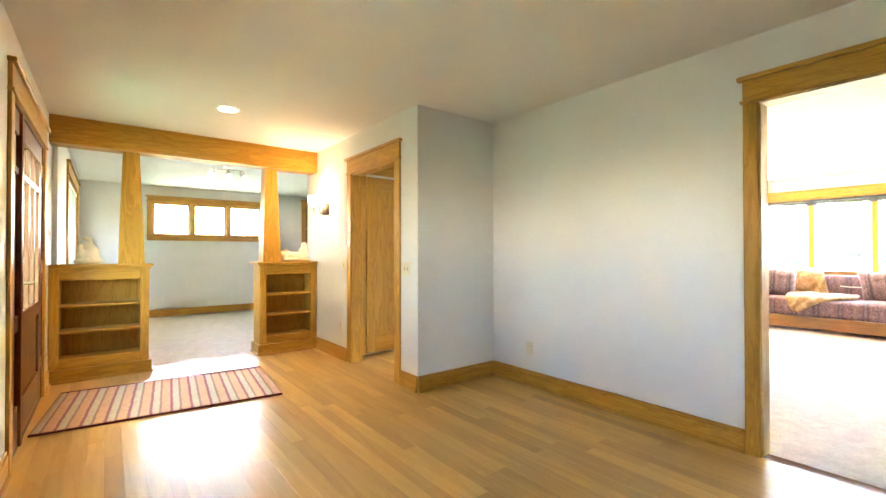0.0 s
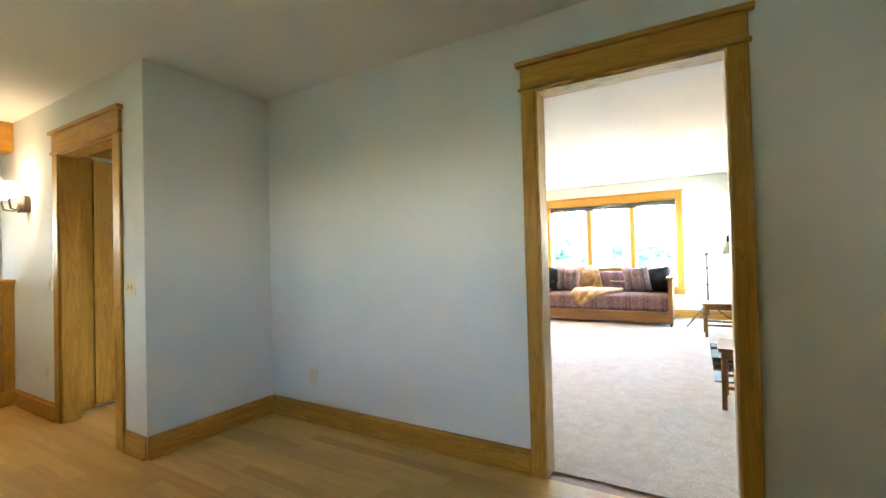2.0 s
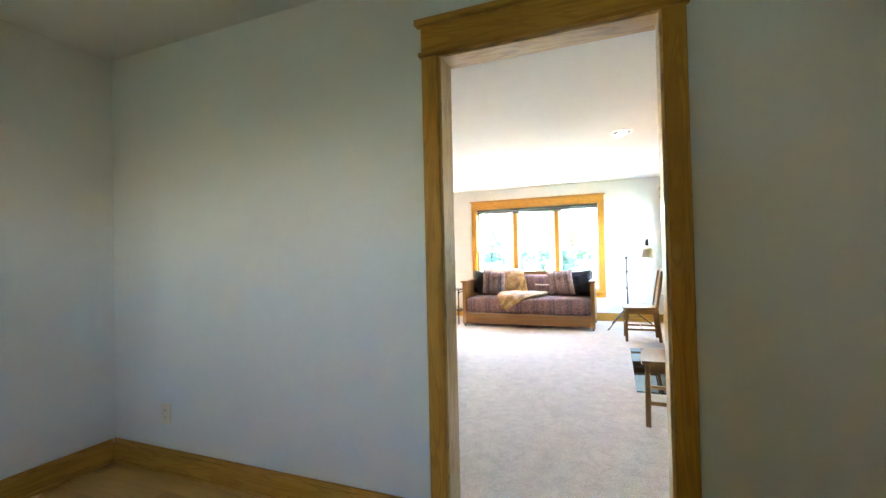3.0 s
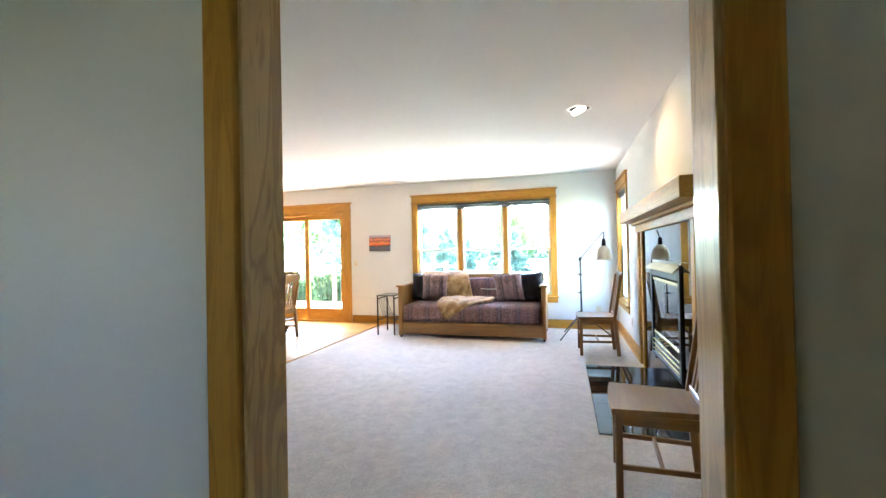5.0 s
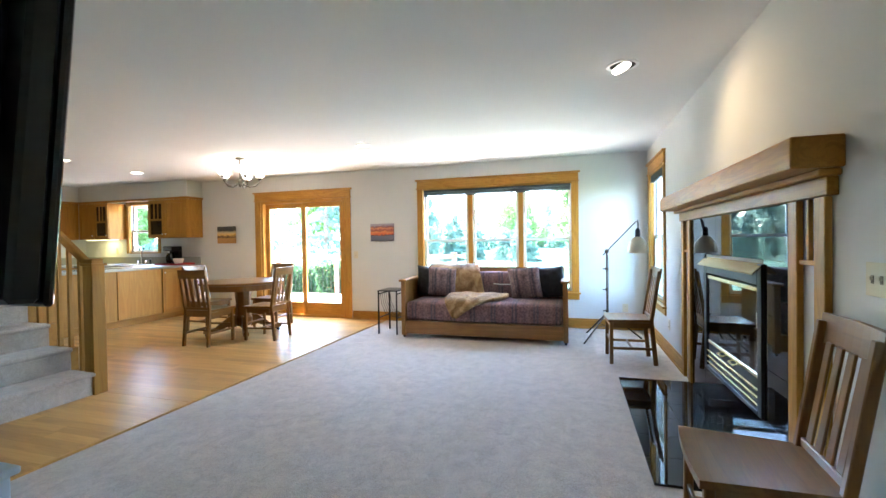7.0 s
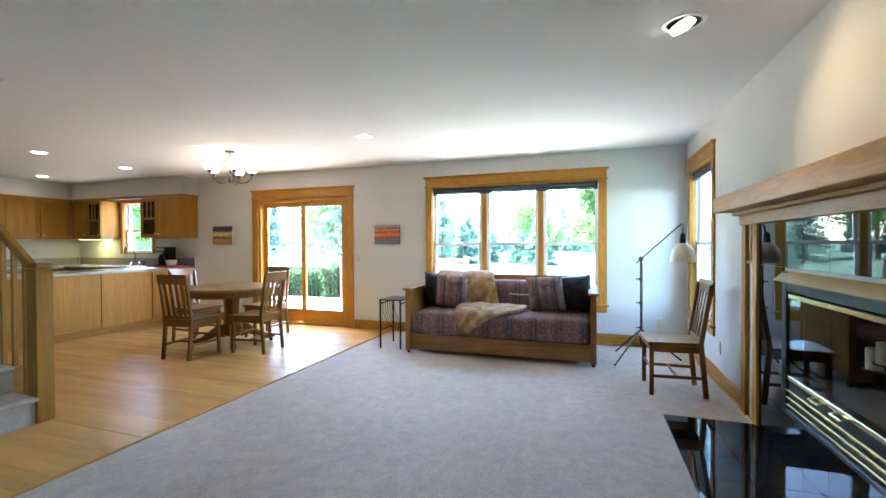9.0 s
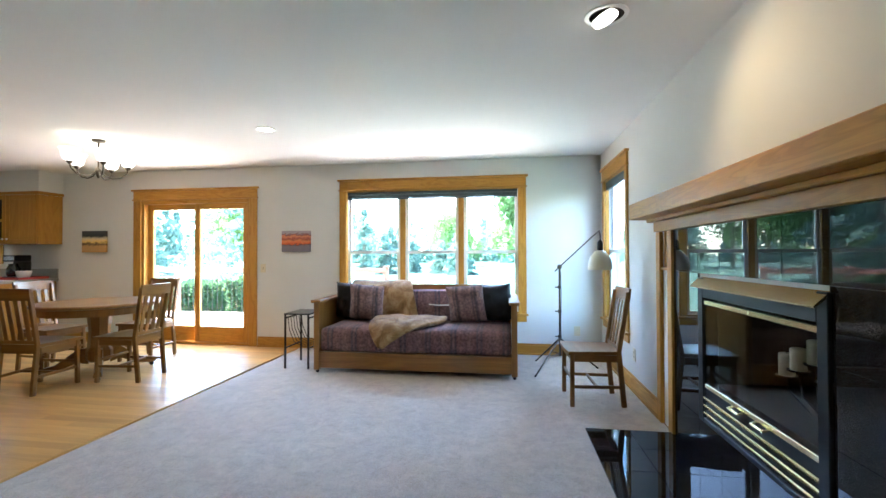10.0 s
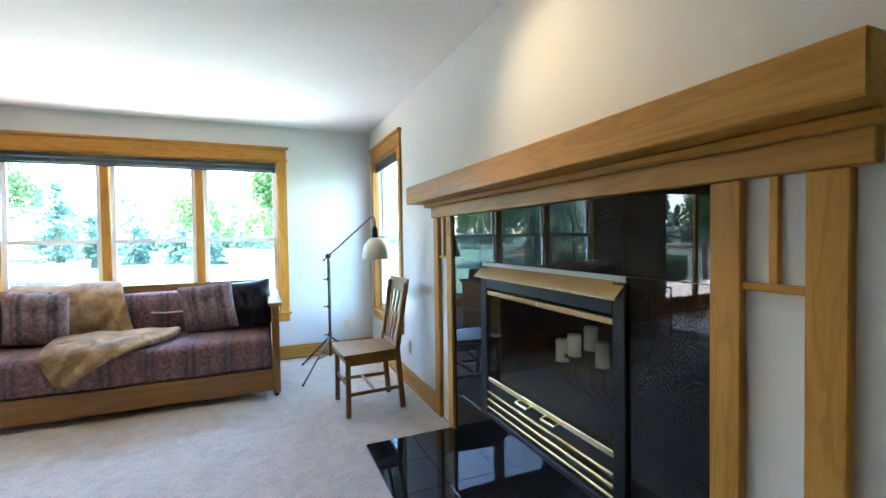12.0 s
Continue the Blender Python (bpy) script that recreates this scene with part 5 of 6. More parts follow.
part("socket", lathe([(0.010, 1.36), (0.024, 1.34), (0.026, 1.27), (0.012, 1.25)], (7.84, 0.02, 0), 14), BLACKM, fl, world=True, smooth=40)
part("shade", lathe([(0.022, 1.27), (0.045, 1.26), (0.085, 1.21), (0.100, 1.15), (0.102, 1.10), (0.098, 1.10), (0.096, 1.15), (0.082, 1.205), (0.042, 1.253), (0.02, 1.262)], (7.84, 0.02, 0), 26, close=False), CREAM, fl, "cream enamel bell shade", world=True, smooth=60)
part("cord", tube([(8.72, 0.25, 1.05), (8.76, 0.24, 0.8), (8.73, 0.25, 0.5), (8.72, 0.25, 0.35)], 0.003, 6), BLACKM, fl, world=True, smooth=60)

# ---------------------------------------------------------------- wall pieces
for name, y0, y1, z0, z1, mat, lab in (("painting", 3.418, 3.820, 1.278, 1.560, SUNSET, "small unframed sunset painting over dark water"), ("painting", 6.52, 6.915, 1.287, 1.595, DUSK, "small unframed painting of a golden dusk over water")):
    solid(name, box(LX1 - 0.034, LX1 - 0.001, y0, y1, z0, z1, 0.002), mat, lab, "painting", "canvas paintings")
tv = thing("television", (LX0, 1.94, 1.16), "black flat television tilted down on a wall arm", "television")
M = pose(3.435, 1.945, 1.150) @ Matrix.Rotation(radians(5.0), 4, "Y")
for n, bm, mat in (("back_shell", box(-0.135, -0.052, -0.40, 0.40, 0.012, 0.70, 0.020), TVBLACK), ("case", box(-0.052, -0.004, -0.43, 0.43, 0, 0.76, 0.008), TVBLACK), ("front_frame", box(-0.004, 0.012, -0.437, 0.437, -0.006, 0.766, 0.005), SCREEN),
                   ("screen", box(0.0121, 0.014, -0.40, 0.40, 0.035, 0.73), SCREEN)):
    bmesh.ops.transform(bm, matrix=M, verts=bm.verts)
    part(n, bm, mat, tv, world=True)
part("wall_arm", box(LX0, 3.36, 1.90, 1.99, 1.40, 1.47, 0.004), BLACKM, tv, world=True)
part("bracket", box(LX0, LX0 + 0.03, 1.80, 2.09, 1.32, 1.55, 0.004), BLACKM, tv, world=True)
bench = thing("storage_chest", (3.62, 2.9, 0), "pale blue painted storage chest", "chest")
part("body", box(3.32, 3.93, 2.56, 3.30, 0.0, 0.45, 0.006), PALEBLUE, bench, world=True)
part("lid", box(3.30, 3.95, 2.54, 3.32, 0.452, 0.48, 0.006), PALEBLUE, bench, world=True)

# ---------------------------------------------------------------- stairs
stairs = thing("stairs", (5.12, 4.56, 0), kind="structure")
RISE, RUN, NST = 0.195, 0.265, 12
for k in range(NST):
    y, z = 4.56 + k * RUN, k * RISE
    bm = box(4.662, 5.545, y, y + RUN + (0.03 if k < NST - 1 else 0), z if k else 0.001, z + RISE - 0.002, 0.0)
    tube([(4.664, y - 0.012, z + RISE - 0.020), (5.543, y - 0.012, z + RISE - 0.020)], 0.018, 10, bm)
    part("carpeted_step", bm, CARPET, stairs, "grey-beige carpeted stair step", world=True)
    part("skirt", box(5.546, 5.612, y + 0.006, y + RUN + 0.006, 0.0, z + RISE - 0.012, 0.002), MAPLE["y"], stairs, world=True)
rail = thing("stair_railing", (5.58, 4.6, 0), "honey oak stair railing with square balusters and newel", "railing")
part("newel_post", box(5.535, 5.645, 4.535, 4.645, 0.0, 1.09, 0.004), MAPLE["z"], rail, world=True)
part("newel_cap", box(5.523, 5.657, 4.523, 4.657, 1.09, 1.11, 0.004), MAPLE["x"], rail, world=True)
part("newel_top", box(5.54, 5.64, 4.54, 4.64, 1.11, 1.15, 0.006), MAPLE["x"], rail, world=True)
SL = RISE / RUN
part("handrail", bar((5.585, 4.64, 1.10), (5.585, 4.64 + 2.4, 1.10 + 2.4 * SL), 0.055, 0.06, 0.008), MAPLE["y"], rail, world=True)
for k in range(14):
    y = 4.745 + k * 0.1325
    z0 = (int((y - 4.566) / RUN) + 1) * RISE - 0.012
    part("baluster", box(5.570, 5.600, y - 0.015, y + 0.015, z0, 1.10 + (y - 4.64) * SL - 0.02, 0.002), MAPLE["z"], rail, world=True)

# ---------------------------------------------------------------- chandelier
ch = thing("chandelier", (7.79, 5.02, H), "bronze five-arm chandelier with lit frosted glass shades", "chandelier")
part("canopy", lathe([(0.002, 0), (0.06, 0), (0.055, -0.02), (0.01, -0.03), (0.002, -0.03)], n=18), BRONZE, ch, smooth=40)
part("stem", tube([(0, 0, -0.02), (0, 0, -0.33)], 0.008, 8), BRONZE, ch, smooth=50)
part("hub", lathe([(0.002, -0.29), (0.022, -0.30), (0.03, -0.33), (0.02, -0.37), (0.008, -0.395), (0.002, -0.40)], n=14), BRONZE, ch, smooth=50)
for k in range(5):
    a = radians(20 + 72 * k)
    c, s = math.cos(a), math.sin(a)
    arm = part("arm", tube([(c * r, s * r, z - 0.05) for r, z in ((0.02, -0.28), (0.06, -0.325), (0.12, -0.345), (0.19, -0.33), (0.24, -0.28), (0.25, -0.235))], 0.007, 8), BRONZE, ch, smooth=50)
    part("cup", lathe([(0.012, -0.245), (0.028, -0.225), (0.03, -0.205), (0.012, -0.205)], (c * 0.25, s * 0.25, -0.05), 12), BRONZE, arm, smooth=40)
    part("shade", lathe([(0.03, -0.215), (0.055, -0.195), (0.065, -0.15), (0.075, -0.11), (0.09, -0.095), (0.086, -0.095), (0.07, -0.112), (0.06, -0.15), (0.05, -0.19)], (c * 0.25, s * 0.25, -0.05), 20, close=False), SHADEGLOW, arm, "lit frosted glass shade", smooth=60)

# ---------------------------------------------------------------- kitchen
KX, KY = 9.0, 10.0      # faces of the wall cabinets
solid("soffit", box(KX, LX1, 7.275, LY1, 2.135, H - 0.001), PAINT, "painted soffit over the wall cabinets", "soffit", kind="structure")
solid("soffit", box(6.3, KX, KY, LY1, 2.135, H - 0.001), PAINT, "painted soffit over the wall cabinets", "soffit", kind="structure")
piece_of_trim("trim", KX - 0.022, KX, 7.262, KY - 0.022, 2.10, 2.142, "y", MAPLE)
piece_of_trim("trim", KX - 0.022, LX1, 7.255, 7.275, 2.10, 2.142, "x", MAPLE)
piece_of_trim("trim", 6.3, KX - 0.0, KY - 0.022, KY, 2.10, 2.142, "x", MAPLE)


def cabinet_door(par, normal, face, out, b0, b1, z0, z1, knob, lattice=False):
    """A frame-and-panel door, or one with a glazed lattice; knob: where along its width the knob sits."""
    def bx(n, d0, d1, p, q, lo, hi, mat, parent, label=""):
        f0, f1 = sorted((face + out * d0, face + out * d1))
        return part(n, box(f0, f1, p, q, lo, hi, 0.002) if normal == "x" else box(p, q, f0, f1, lo, hi, 0.002), mat, parent, label, world=True)

    run = "y" if normal == "x" else "x"
    w = 0.055
    door = bx("door", 0, 0.020, b0, b0 + w, z0, z1, MAPLE["z"], par)
    bx("stile", 0, 0.020, b1 - w, b1, z0, z1, MAPLE["z"], door)
    bx("rail", 0, 0.019, b0 + w, b1 - w, z0, z0 + w, MAPLE[run], door)
    bx("rail", 0, 0.019, b0 + w, b1 - w, z1 - w, z1, MAPLE[run], door)
    if lattice:
        mid = z0 + (z1 - z0) * 0.48
        bx("rail", 0, 0.019, b0 + w, b1 - w, mid - 0.018, mid + 0.018, MAPLE[run], door)
        for k in (1, 2):
            c = b0 + w + (b1 - b0 - 2 * w) * k / 3
            bx("muntin", 0, 0.019, c - 0.012, c + 0.012, mid + 0.018, z1 - w, MAPLE["z"], door)
        bx("pane", 0.006, 0.009, b0 + w, b1 - w, z0 + w, z1 - w, SMOKED, door, "dark cabinet glass")
    else:
        bx("panel", 0, 0.010, b0 + w, b1 - w, z0 + w, z1 - w, MAPLE["z"], door)
    kz = z0 + 0.06 if z0 > 1 else z1 - 0.06
    f = face + out * 0.032
    part("knob", ball((f, knob, kz) if normal == "x" else (knob, f, kz), (0.013, 0.013, 0.013)), NICKEL, door, "nickel knob", world=True, smooth=180)


SMOKED = plain("dark_cabinet_glass", (0.035, 0.022, 0.012), 0.12, vary=0.2)


def wall_cabinet(normal, b0, b1, doors, label):
    z0, z1 = 1.405, 2.10
    if normal == "x":
        t = thing("wall_cabinet", (LX1, (b0 + b1) / 2, z0), label, "cabinet", "kitchen wall cabinets")
        part("body", box(KX, LX1, b0, b1, z0, z1, 0.002), MAPLE["z"], t, world=True)
        for p, q, lat, kn in doors:
            cabinet_door(t, "x", KX, -1, p, q, z0 + 0.01, z1 - 0.01, kn, lat)
    else:
        t = thing("wall_cabinet", ((b0 + b1) / 2, LY1, z0), label, "cabinet", "kitchen wall cabinets")
        part("body", box(b0, b1, KY, LY1, z0, z1, 0.002), MAPLE["z"], t, world=True)
        for p, q, lat, kn in doors:
            cabinet_door(t, "y", KY, -1, p, q, z0 + 0.01, z1 - 0.01, kn, lat)


wall_cabinet("x", 7.278, 8.19, ((7.285, 7.79, False, 7.755), (7.80, 8.185, True, 7.83)), "maple wall cabinet with a panel door and a lattice glass door")
wall_cabinet("x", 9.20, KY - 0.002, ((9.205, 9.56, True, 9.235), (9.57, 9.97, False, 9.60)), "maple wall cabinet with a lattice glass door beside the window")
wall_cabinet("y", 8.02, KX - 0.003, ((8.03, 8.50, False, 8.46), (8.51, 8.975, False, 8.55)), "maple wall cabinet with two panel doors in the corner")
wall_cabinet("y", 7.08, 8.018, ((7.09, 7.545, False, 7.51), (7.555, 8.01, False, 7.59)), "maple wall cabinet with two panel doors")
wall_cabinet("y", 6.3, 7.078, ((6.31, 6.69, False, 6.65), (6.70, 7.07, False, 6.74)), "maple wall cabinet with two panel doors")
uc = thing("under_cabinet_light", (9.15, 9.6, 1.40), "slim under-cabinet light strip, lit", "cabinet light")
part("housing", box(9.06, 9.22, 9.24, 9.95, 1.393, 1.404), WHITE, uc, world=True)
part("diffuser", box(9.075, 9.205, 9.26, 9.93, 1.388, 1.393), STRIPGLOW, uc, world=True)

PY = 7.36
def base_unit(x0, x1, label, doors=()):
    t = thing("base_cabinet", ((x0 + x1) / 2, PY + 0.3, 0), label, "cabinet", "kitchen peninsula cabinets")
    part("body", box(x0, x1, PY + 0.02, PY + 0.60, 0.10, 0.872, 0.002), MAPLE["z"], t, world=True)
    part("toe_kick", box(x0, x1, PY + 0.07, PY + 0.55, 0.0, 0.10), MAPLE["x"], t, world=True)
    if doors:
        cabinet_door(t, "y", PY + 0.02, -1, x0 + 0.01, x1 - 0.01, 0.12, 0.86, x0 + 0.05)
    else:
        part("panel", box(x0 + 0.045, x1 - 0.004, PY + 0.012, PY + 0.02, 0.12, 0.86, 0.002), MAPLE["z"], t, world=True)
        part("stile", box(x0 + 0.002, x0 + 0.045, PY + 0.004, PY + 0.02, 0.12, 0.86, 0.002), MAPLE["z"], t, world=True)
    part("bottom_rail", box(x0, x1, PY + 0.003, PY + 0.02, 0.098, 0.122, 0.002), MAPLE["x"], t, world=True)


for x0, x1 in ((6.35, 7.05), (7.05, 7.80), (7.80, 8.55)):
    base_unit(x0, x1, "maple base cabinet with a plain back panel facing the dining area")
base_unit(8.55, 9.33, "maple base cabinet with a panel door and knob", True)
for q in ((6.35, LX1 - 0.001, PY - 0.025, PY + 0.64), (8.70, LX1 - 0.001, PY + 0.641, LY1 - 0.001), (6.35, 8.699, 9.70, LY1 - 0.001)):
    solid("countertop", box(*q, 0.873, 0.912, 0.004), COUNTER, "grey-green laminate countertop of the kitchen", "countertop")
for b, n in (((LX1 - 0.02, LX1 - 0.001, PY - 0.02, LY1 - 0.03), "y"), ((6.35, LX1 - 0.025, LY1 - 0.02, LY1 - 0.001), "x")):
    solid("backsplash", box(*b, 0.913, 1.05, 0.003), COUNTER, "grey-green laminate backsplash", "backsplash", kind="structure")
for q, lab in (((8.74, LX1 - 0.002, 8.0, 9.69), "x"), ((6.4, 9.3, 9.74, LY1 - 0.002), "y")):
    t = thing("base_cabinet", ((q[0] + q[1]) / 2, (q[2] + q[3]) / 2, 0), "maple base cabinet under the kitchen counter", "cabinet", "kitchen wall-run cabinets")
    part("body", box(*q, 0.10, 0.872, 0.002), MAPLE["z"], t, world=True)
    part("toe_kick", box(q[0] + 0.05, q[1], q[2] + 0.05, q[3], 0.0, 0.10), MAPLE["x"], t, world=True)
sink = thing("sink", (9.0, 8.72, 0.912), "stainless steel kitchen sink under the window", "sink")
rim = bmesh.new()
for q in ((8.80, 8.83, 8.40, 9.05), (9.17, 9.20, 8.40, 9.05), (8.83, 9.17, 8.40, 8.43), (8.83, 9.17, 9.02, 9.05)):
    box(*q, 0.912, 0.920, 0.002, rim)
part("rim", rim, STEEL, sink, world=True)
part("bowl", box(8.83, 9.17, 8.43, 9.02, 0.9125, 0.914), STEEL, sink, world=True)
fa = thing("faucet", (9.22, 8.66, 0.912), "chrome gooseneck kitchen faucet", "faucet")
part("spout", tube([(9.22, 8.66, 0.912), (9.22, 8.66, 1.16), (9.19, 8.66, 1.24), (9.12, 8.66, 1.27), (9.05, 8.66, 1.24), (9.03, 8.66, 1.15)], 0.013, 10), CHROME, fa, world=True, smooth=60)
for y in (8.56, 8.76):
    part("handle", lathe([(0.02, 0.912), (0.024, 0.93), (0.012, 0.95), (0.026, 0.97), (0.01, 0.985)], (9.22, y, 0), 12), CHROME, fa, world=True, smooth=50)
part("sprayer", lathe([(0.02, 0.912), (0.018, 0.97), (0.024, 1.0), (0.01, 1.01)], (9.22, 8.44, 0), 12), BLACKM, fa, world=True, smooth=50)
cook = thing("cooktop", (7.6, 7.68, 0.912), "black glass cooktop set in the peninsula", "cooktop")
part("glass_top", box(7.15, 7.95, 7.46, 7.93, 0.9121, 0.918, 0.002), SCREEN, cook, world=True)
for x, y in ((7.35, 7.58), (7.75, 7.58), (7.35, 7.81), (7.75, 7.81)):
    part("burner_ring", lathe([(0.07, 0.9182), (0.085, 0.9182), (0.085, 0.9186), (0.07, 0.9186)], (x, y, 0), 24), BLACKM, cook, world=True)
tray = thing("serving_tray", (9.02, 7.62, 0.912), "red lacquered serving tray on the counter", "tray")
part("base", box(8.82, 9.22, 7.36, 7.86, 0.9125, 0.922, 0.003), RED, tray, world=True)
for q in ((8.82, 8.83, 7.36, 7.86), (9.21, 9.22, 7.36, 7.86), (8.83, 9.21, 7.36, 7.37), (8.83, 9.21, 7.85, 7.86)):
    part("lip", box(*q, 0.922, 0.945, 0.002), RED, tray, world=True)
cm = thing("coffee_maker", (9.1, 7.72, 0.922), "black drip coffee maker with a glass carafe on a red tray", "coffee maker")
part("base", box(8.98, 9.19, 7.62, 7.84, 0.9225, 0.95, 0.006), BLACKM, cm, world=True)
part("tower", box(9.11, 9.19, 7.62, 7.84, 0.95, 1.16, 0.008), BLACKM, cm, world=True)
part("head", box(8.98, 9.19, 7.62, 7.84, 1.16, 1.25, 0.010), BLACKM, cm, world=True)
part("steel_band", box(8.976, 9.105, 7.64, 7.82, 1.175, 1.235, 0.004), STEEL, cm, "brushed steel band", world=True)
part("carafe", lathe([(0.06, 0.951), (0.075, 0.98), (0.075, 1.06), (0.05, 1.11), (0.052, 1.13)], (9.035, 7.73, 0), 18), SCREEN, cm, "dark glass carafe", world=True, smooth=50)
bowl = thing("bowl", (8.98, 7.48, 0.922), "white ceramic bowl on the red tray", "bowl")
part("body", lathe([(0.04, 0.9225), (0.06, 0.935), (0.085, 1.0), (0.088, 1.03), (0.082, 1.03), (0.078, 1.0), (0.05, 0.94), (0.002, 0.935)], (8.98, 7.48, 0), 24), CERAMIC, bowl, world=True, smooth=50)


# ---------------------------------------------------------------- outdoors
def grass_material():
    m, nt, b = material("lawn")
    v = coords(nt)
    nt.links.new(ramp(nt, noise_of(nt, v, 0.6, 6, 0.7), [(0.3, (0.032, 0.066, 0.045)), (0.7, (0.055, 0.098, 0.066))]), b.inputs["Base Color"])
    b.inputs["Roughness"].default_value = 0.9
    bump(nt, b, noise_of(nt, v, 60, 3), 0.6, 0.03)
    return m


def leaf_material(name, a, b2):
    m, nt, b = material(name)
    nt.nodes.remove(b)
    rnd = nt.nodes.new("ShaderNodeNewGeometry").outputs["Random Per Island"]
    tone = ramp(nt, rnd, [(0.0, a), (1.0, b2)])
    d, t = nt.nodes.new("ShaderNodeBsdfDiffuse"), nt.nodes.new("ShaderNodeBsdfTranslucent")
    both = nt.nodes.new("ShaderNodeMixShader")
    both.inputs[0].default_value = 0.45
    nt.links.new(tone, d.inputs[0])
    nt.links.new(tone, t.inputs[0])
    nt.links.new(d.outputs[0], both.inputs[1])
    nt.links.new(t.outputs[0], both.inputs[2])
    nt.links.new(both.outputs[0], nt.nodes["Material Output"].inputs[0])
    return m


BARK = plain("bark", (0.12, 0.085, 0.06), 0.9, vary=0.3, scale=12, grain=0.6, grain_scale=40)
LEAF = leaf_material("broad_leaves", (0.085, 0.15, 0.05), (0.15, 0.24, 0.09))
# needle colour is paled to put distance haze into it
HAZY_NEEDLE = leaf_material("hazed_spruce_needles", (0.12, 0.185, 0.15), (0.175, 0.25, 0.20))
HEDGE = leaf_material("hedge_leaves", (0.036, 0.075, 0.034), (0.07, 0.12, 0.052))
solid("ground", box(-400, 400, -400, 400, -0.9, -0.45), grass_material(), "mown lawn around the house", "lawn", kind="structure")


def leaf_cloud(sample, count, size, rng):
    """Many small folded leaf clumps at places drawn by sample()."""
    verts, faces = [], []
    for _ in range(count):
        p, s = sample(rng)
        d = Vector((rng.gauss(0, 1), rng.gauss(0, 1), rng.gauss(0, 0.7))).normalized()
        e = d.orthogonal().normalized()
        e.rotate(Matrix.Rotation(rng.random() * 6.28, 3, d))
        f = d.cross(e)
        r = size * s * (0.6 + 0.8 * rng.random())
        k = len(verts)
        verts += [p - e * r, p + f * r * 0.6 + d * r * 0.3, p + e * r, p - f * r * 0.6 + d * r * 0.3]
        faces += [(k, k + 1, k + 2), (k, k + 2, k + 3)]
    return verts, faces


def crown_mesh(name, verts, faces, mat, parent, label=""):
    me = bpy.data.meshes.new(name)
    me.from_pydata([tuple(v) for v in verts], [], faces)
    me.materials.append(mat)
    ob = new(name, me)
    ob.parent = parent
    return tagged(ob, label)


def conifer(x, y, h, r, seed):
    t = thing("spruce_tree", (x, y, -0.46), "dark green spruce tree with drooping boughs on the lawn", "tree", "trees beyond the garden")
    rng = random.Random(seed)
    part("trunk", tube([(0, 0, 0), (0.05, 0.02, h * 0.5), (0, 0, h)], [0.16, 0.10, 0.015], 8), BARK, t, smooth=60)

    boughs = [(rng.random() ** 1.25, rng.random() * 6.283, 0.75 + 0.4 * rng.random()) for _ in range(110)]

    def sample(g):
        q, a, k = boughs[g.randrange(len(boughs))]
        z = h * (0.06 + 0.93 * q)
        reach = r * (1 - q) ** 0.85 * k + 0.08
        s = g.random() ** 0.7
        return Vector((math.cos(a) * reach * s + g.gauss(0, 0.10), math.sin(a) * reach * s + g.gauss(0, 0.10), z - 0.22 * reach * s + g.gauss(0, 0.07))), 1.0

    crown_mesh("crown", *leaf_cloud(sample, 5200, 0.13, rng), HAZY_NEEDLE, t)


def broadleaf(x, y, h, r, seed):
    t = thing("leafy_tree", (x, y, -0.46), "leafy green tree with a full uneven crown", "tree", "trees beyond the garden")
    rng = random.Random(seed)
    part("trunk", tube([(0, 0, 0), (0.1, 0, h * 0.3), (0.0, 0.1, h * 0.6)], [0.22, 0.17, 0.09], 8), BARK, t, smooth=60)
    blobs = []
    for k in range(16):
        a, q = rng.random() * 6.283, rng.random()
        blobs.append((Vector((math.cos(a) * r * 0.65 * (1 - q * 0.5) * rng.random() ** 0.5, math.sin(a) * r * 0.65 * (1 - q * 0.5), h * (0.32 + 0.58 * q))), r * (0.28 + 0.22 * rng.random())))
    for c, s in blobs[:6]:
        part("limb", tube([(0.05, 0, h * 0.32), tuple(c * 0.55 + Vector((0, 0, h * 0.16))), tuple(c)], [0.09, 0.05, 0.015], 6), BARK, t, smooth=60)

    def sample(g):
        c, s = blobs[g.randrange(len(blobs))]
        d = Vector((g.gauss(0, 1), g.gauss(0, 1), g.gauss(0, 0.85))).normalized()
        return c + d * s * (0.55 + 0.5 * g.random()), 1.0

    crown_mesh("crown", *leaf_cloud(sample, 6500, 0.16, rng), LEAF, t)


for k, (x, y, h, r) in enumerate(((40, 11.3, 3.6, 1.2), (43, 9.6, 3.0, 1.1), (39, 4.6, 3.7, 1.3), (42, 6.6, 2.8, 1.0), (23.5, 13.5, 10.0, 3.3), (19, -26, 8, 2.8), (36, 31, 7, 2.6), (52, 14, 5, 1.8), (47, 15.5, 6.5, 2.2))):
    conifer(x, y, h, r, 100 + k)
for k, (x, y, h, r) in enumerate(((36, -0.4, 7.5, 2.7), (58, 24.5, 14, 4.5), (62, 30.5, 15, 5.0), (57, 34, 13, 4.5), (61, 27.5, 12, 4.5), (27, 14.2, 9.0, 3.4), (38, 46, 9, 4), (66, 8, 8, 5), (10, -28, 10, 4.5), (60, 40, 10, 5), (-7.5, 4.0, 8, 3.4), (-6.5, 8.2, 9, 3.5), (-8, 12.8, 9, 4.0))):
    broadleaf(x, y, h, r, 200 + k)


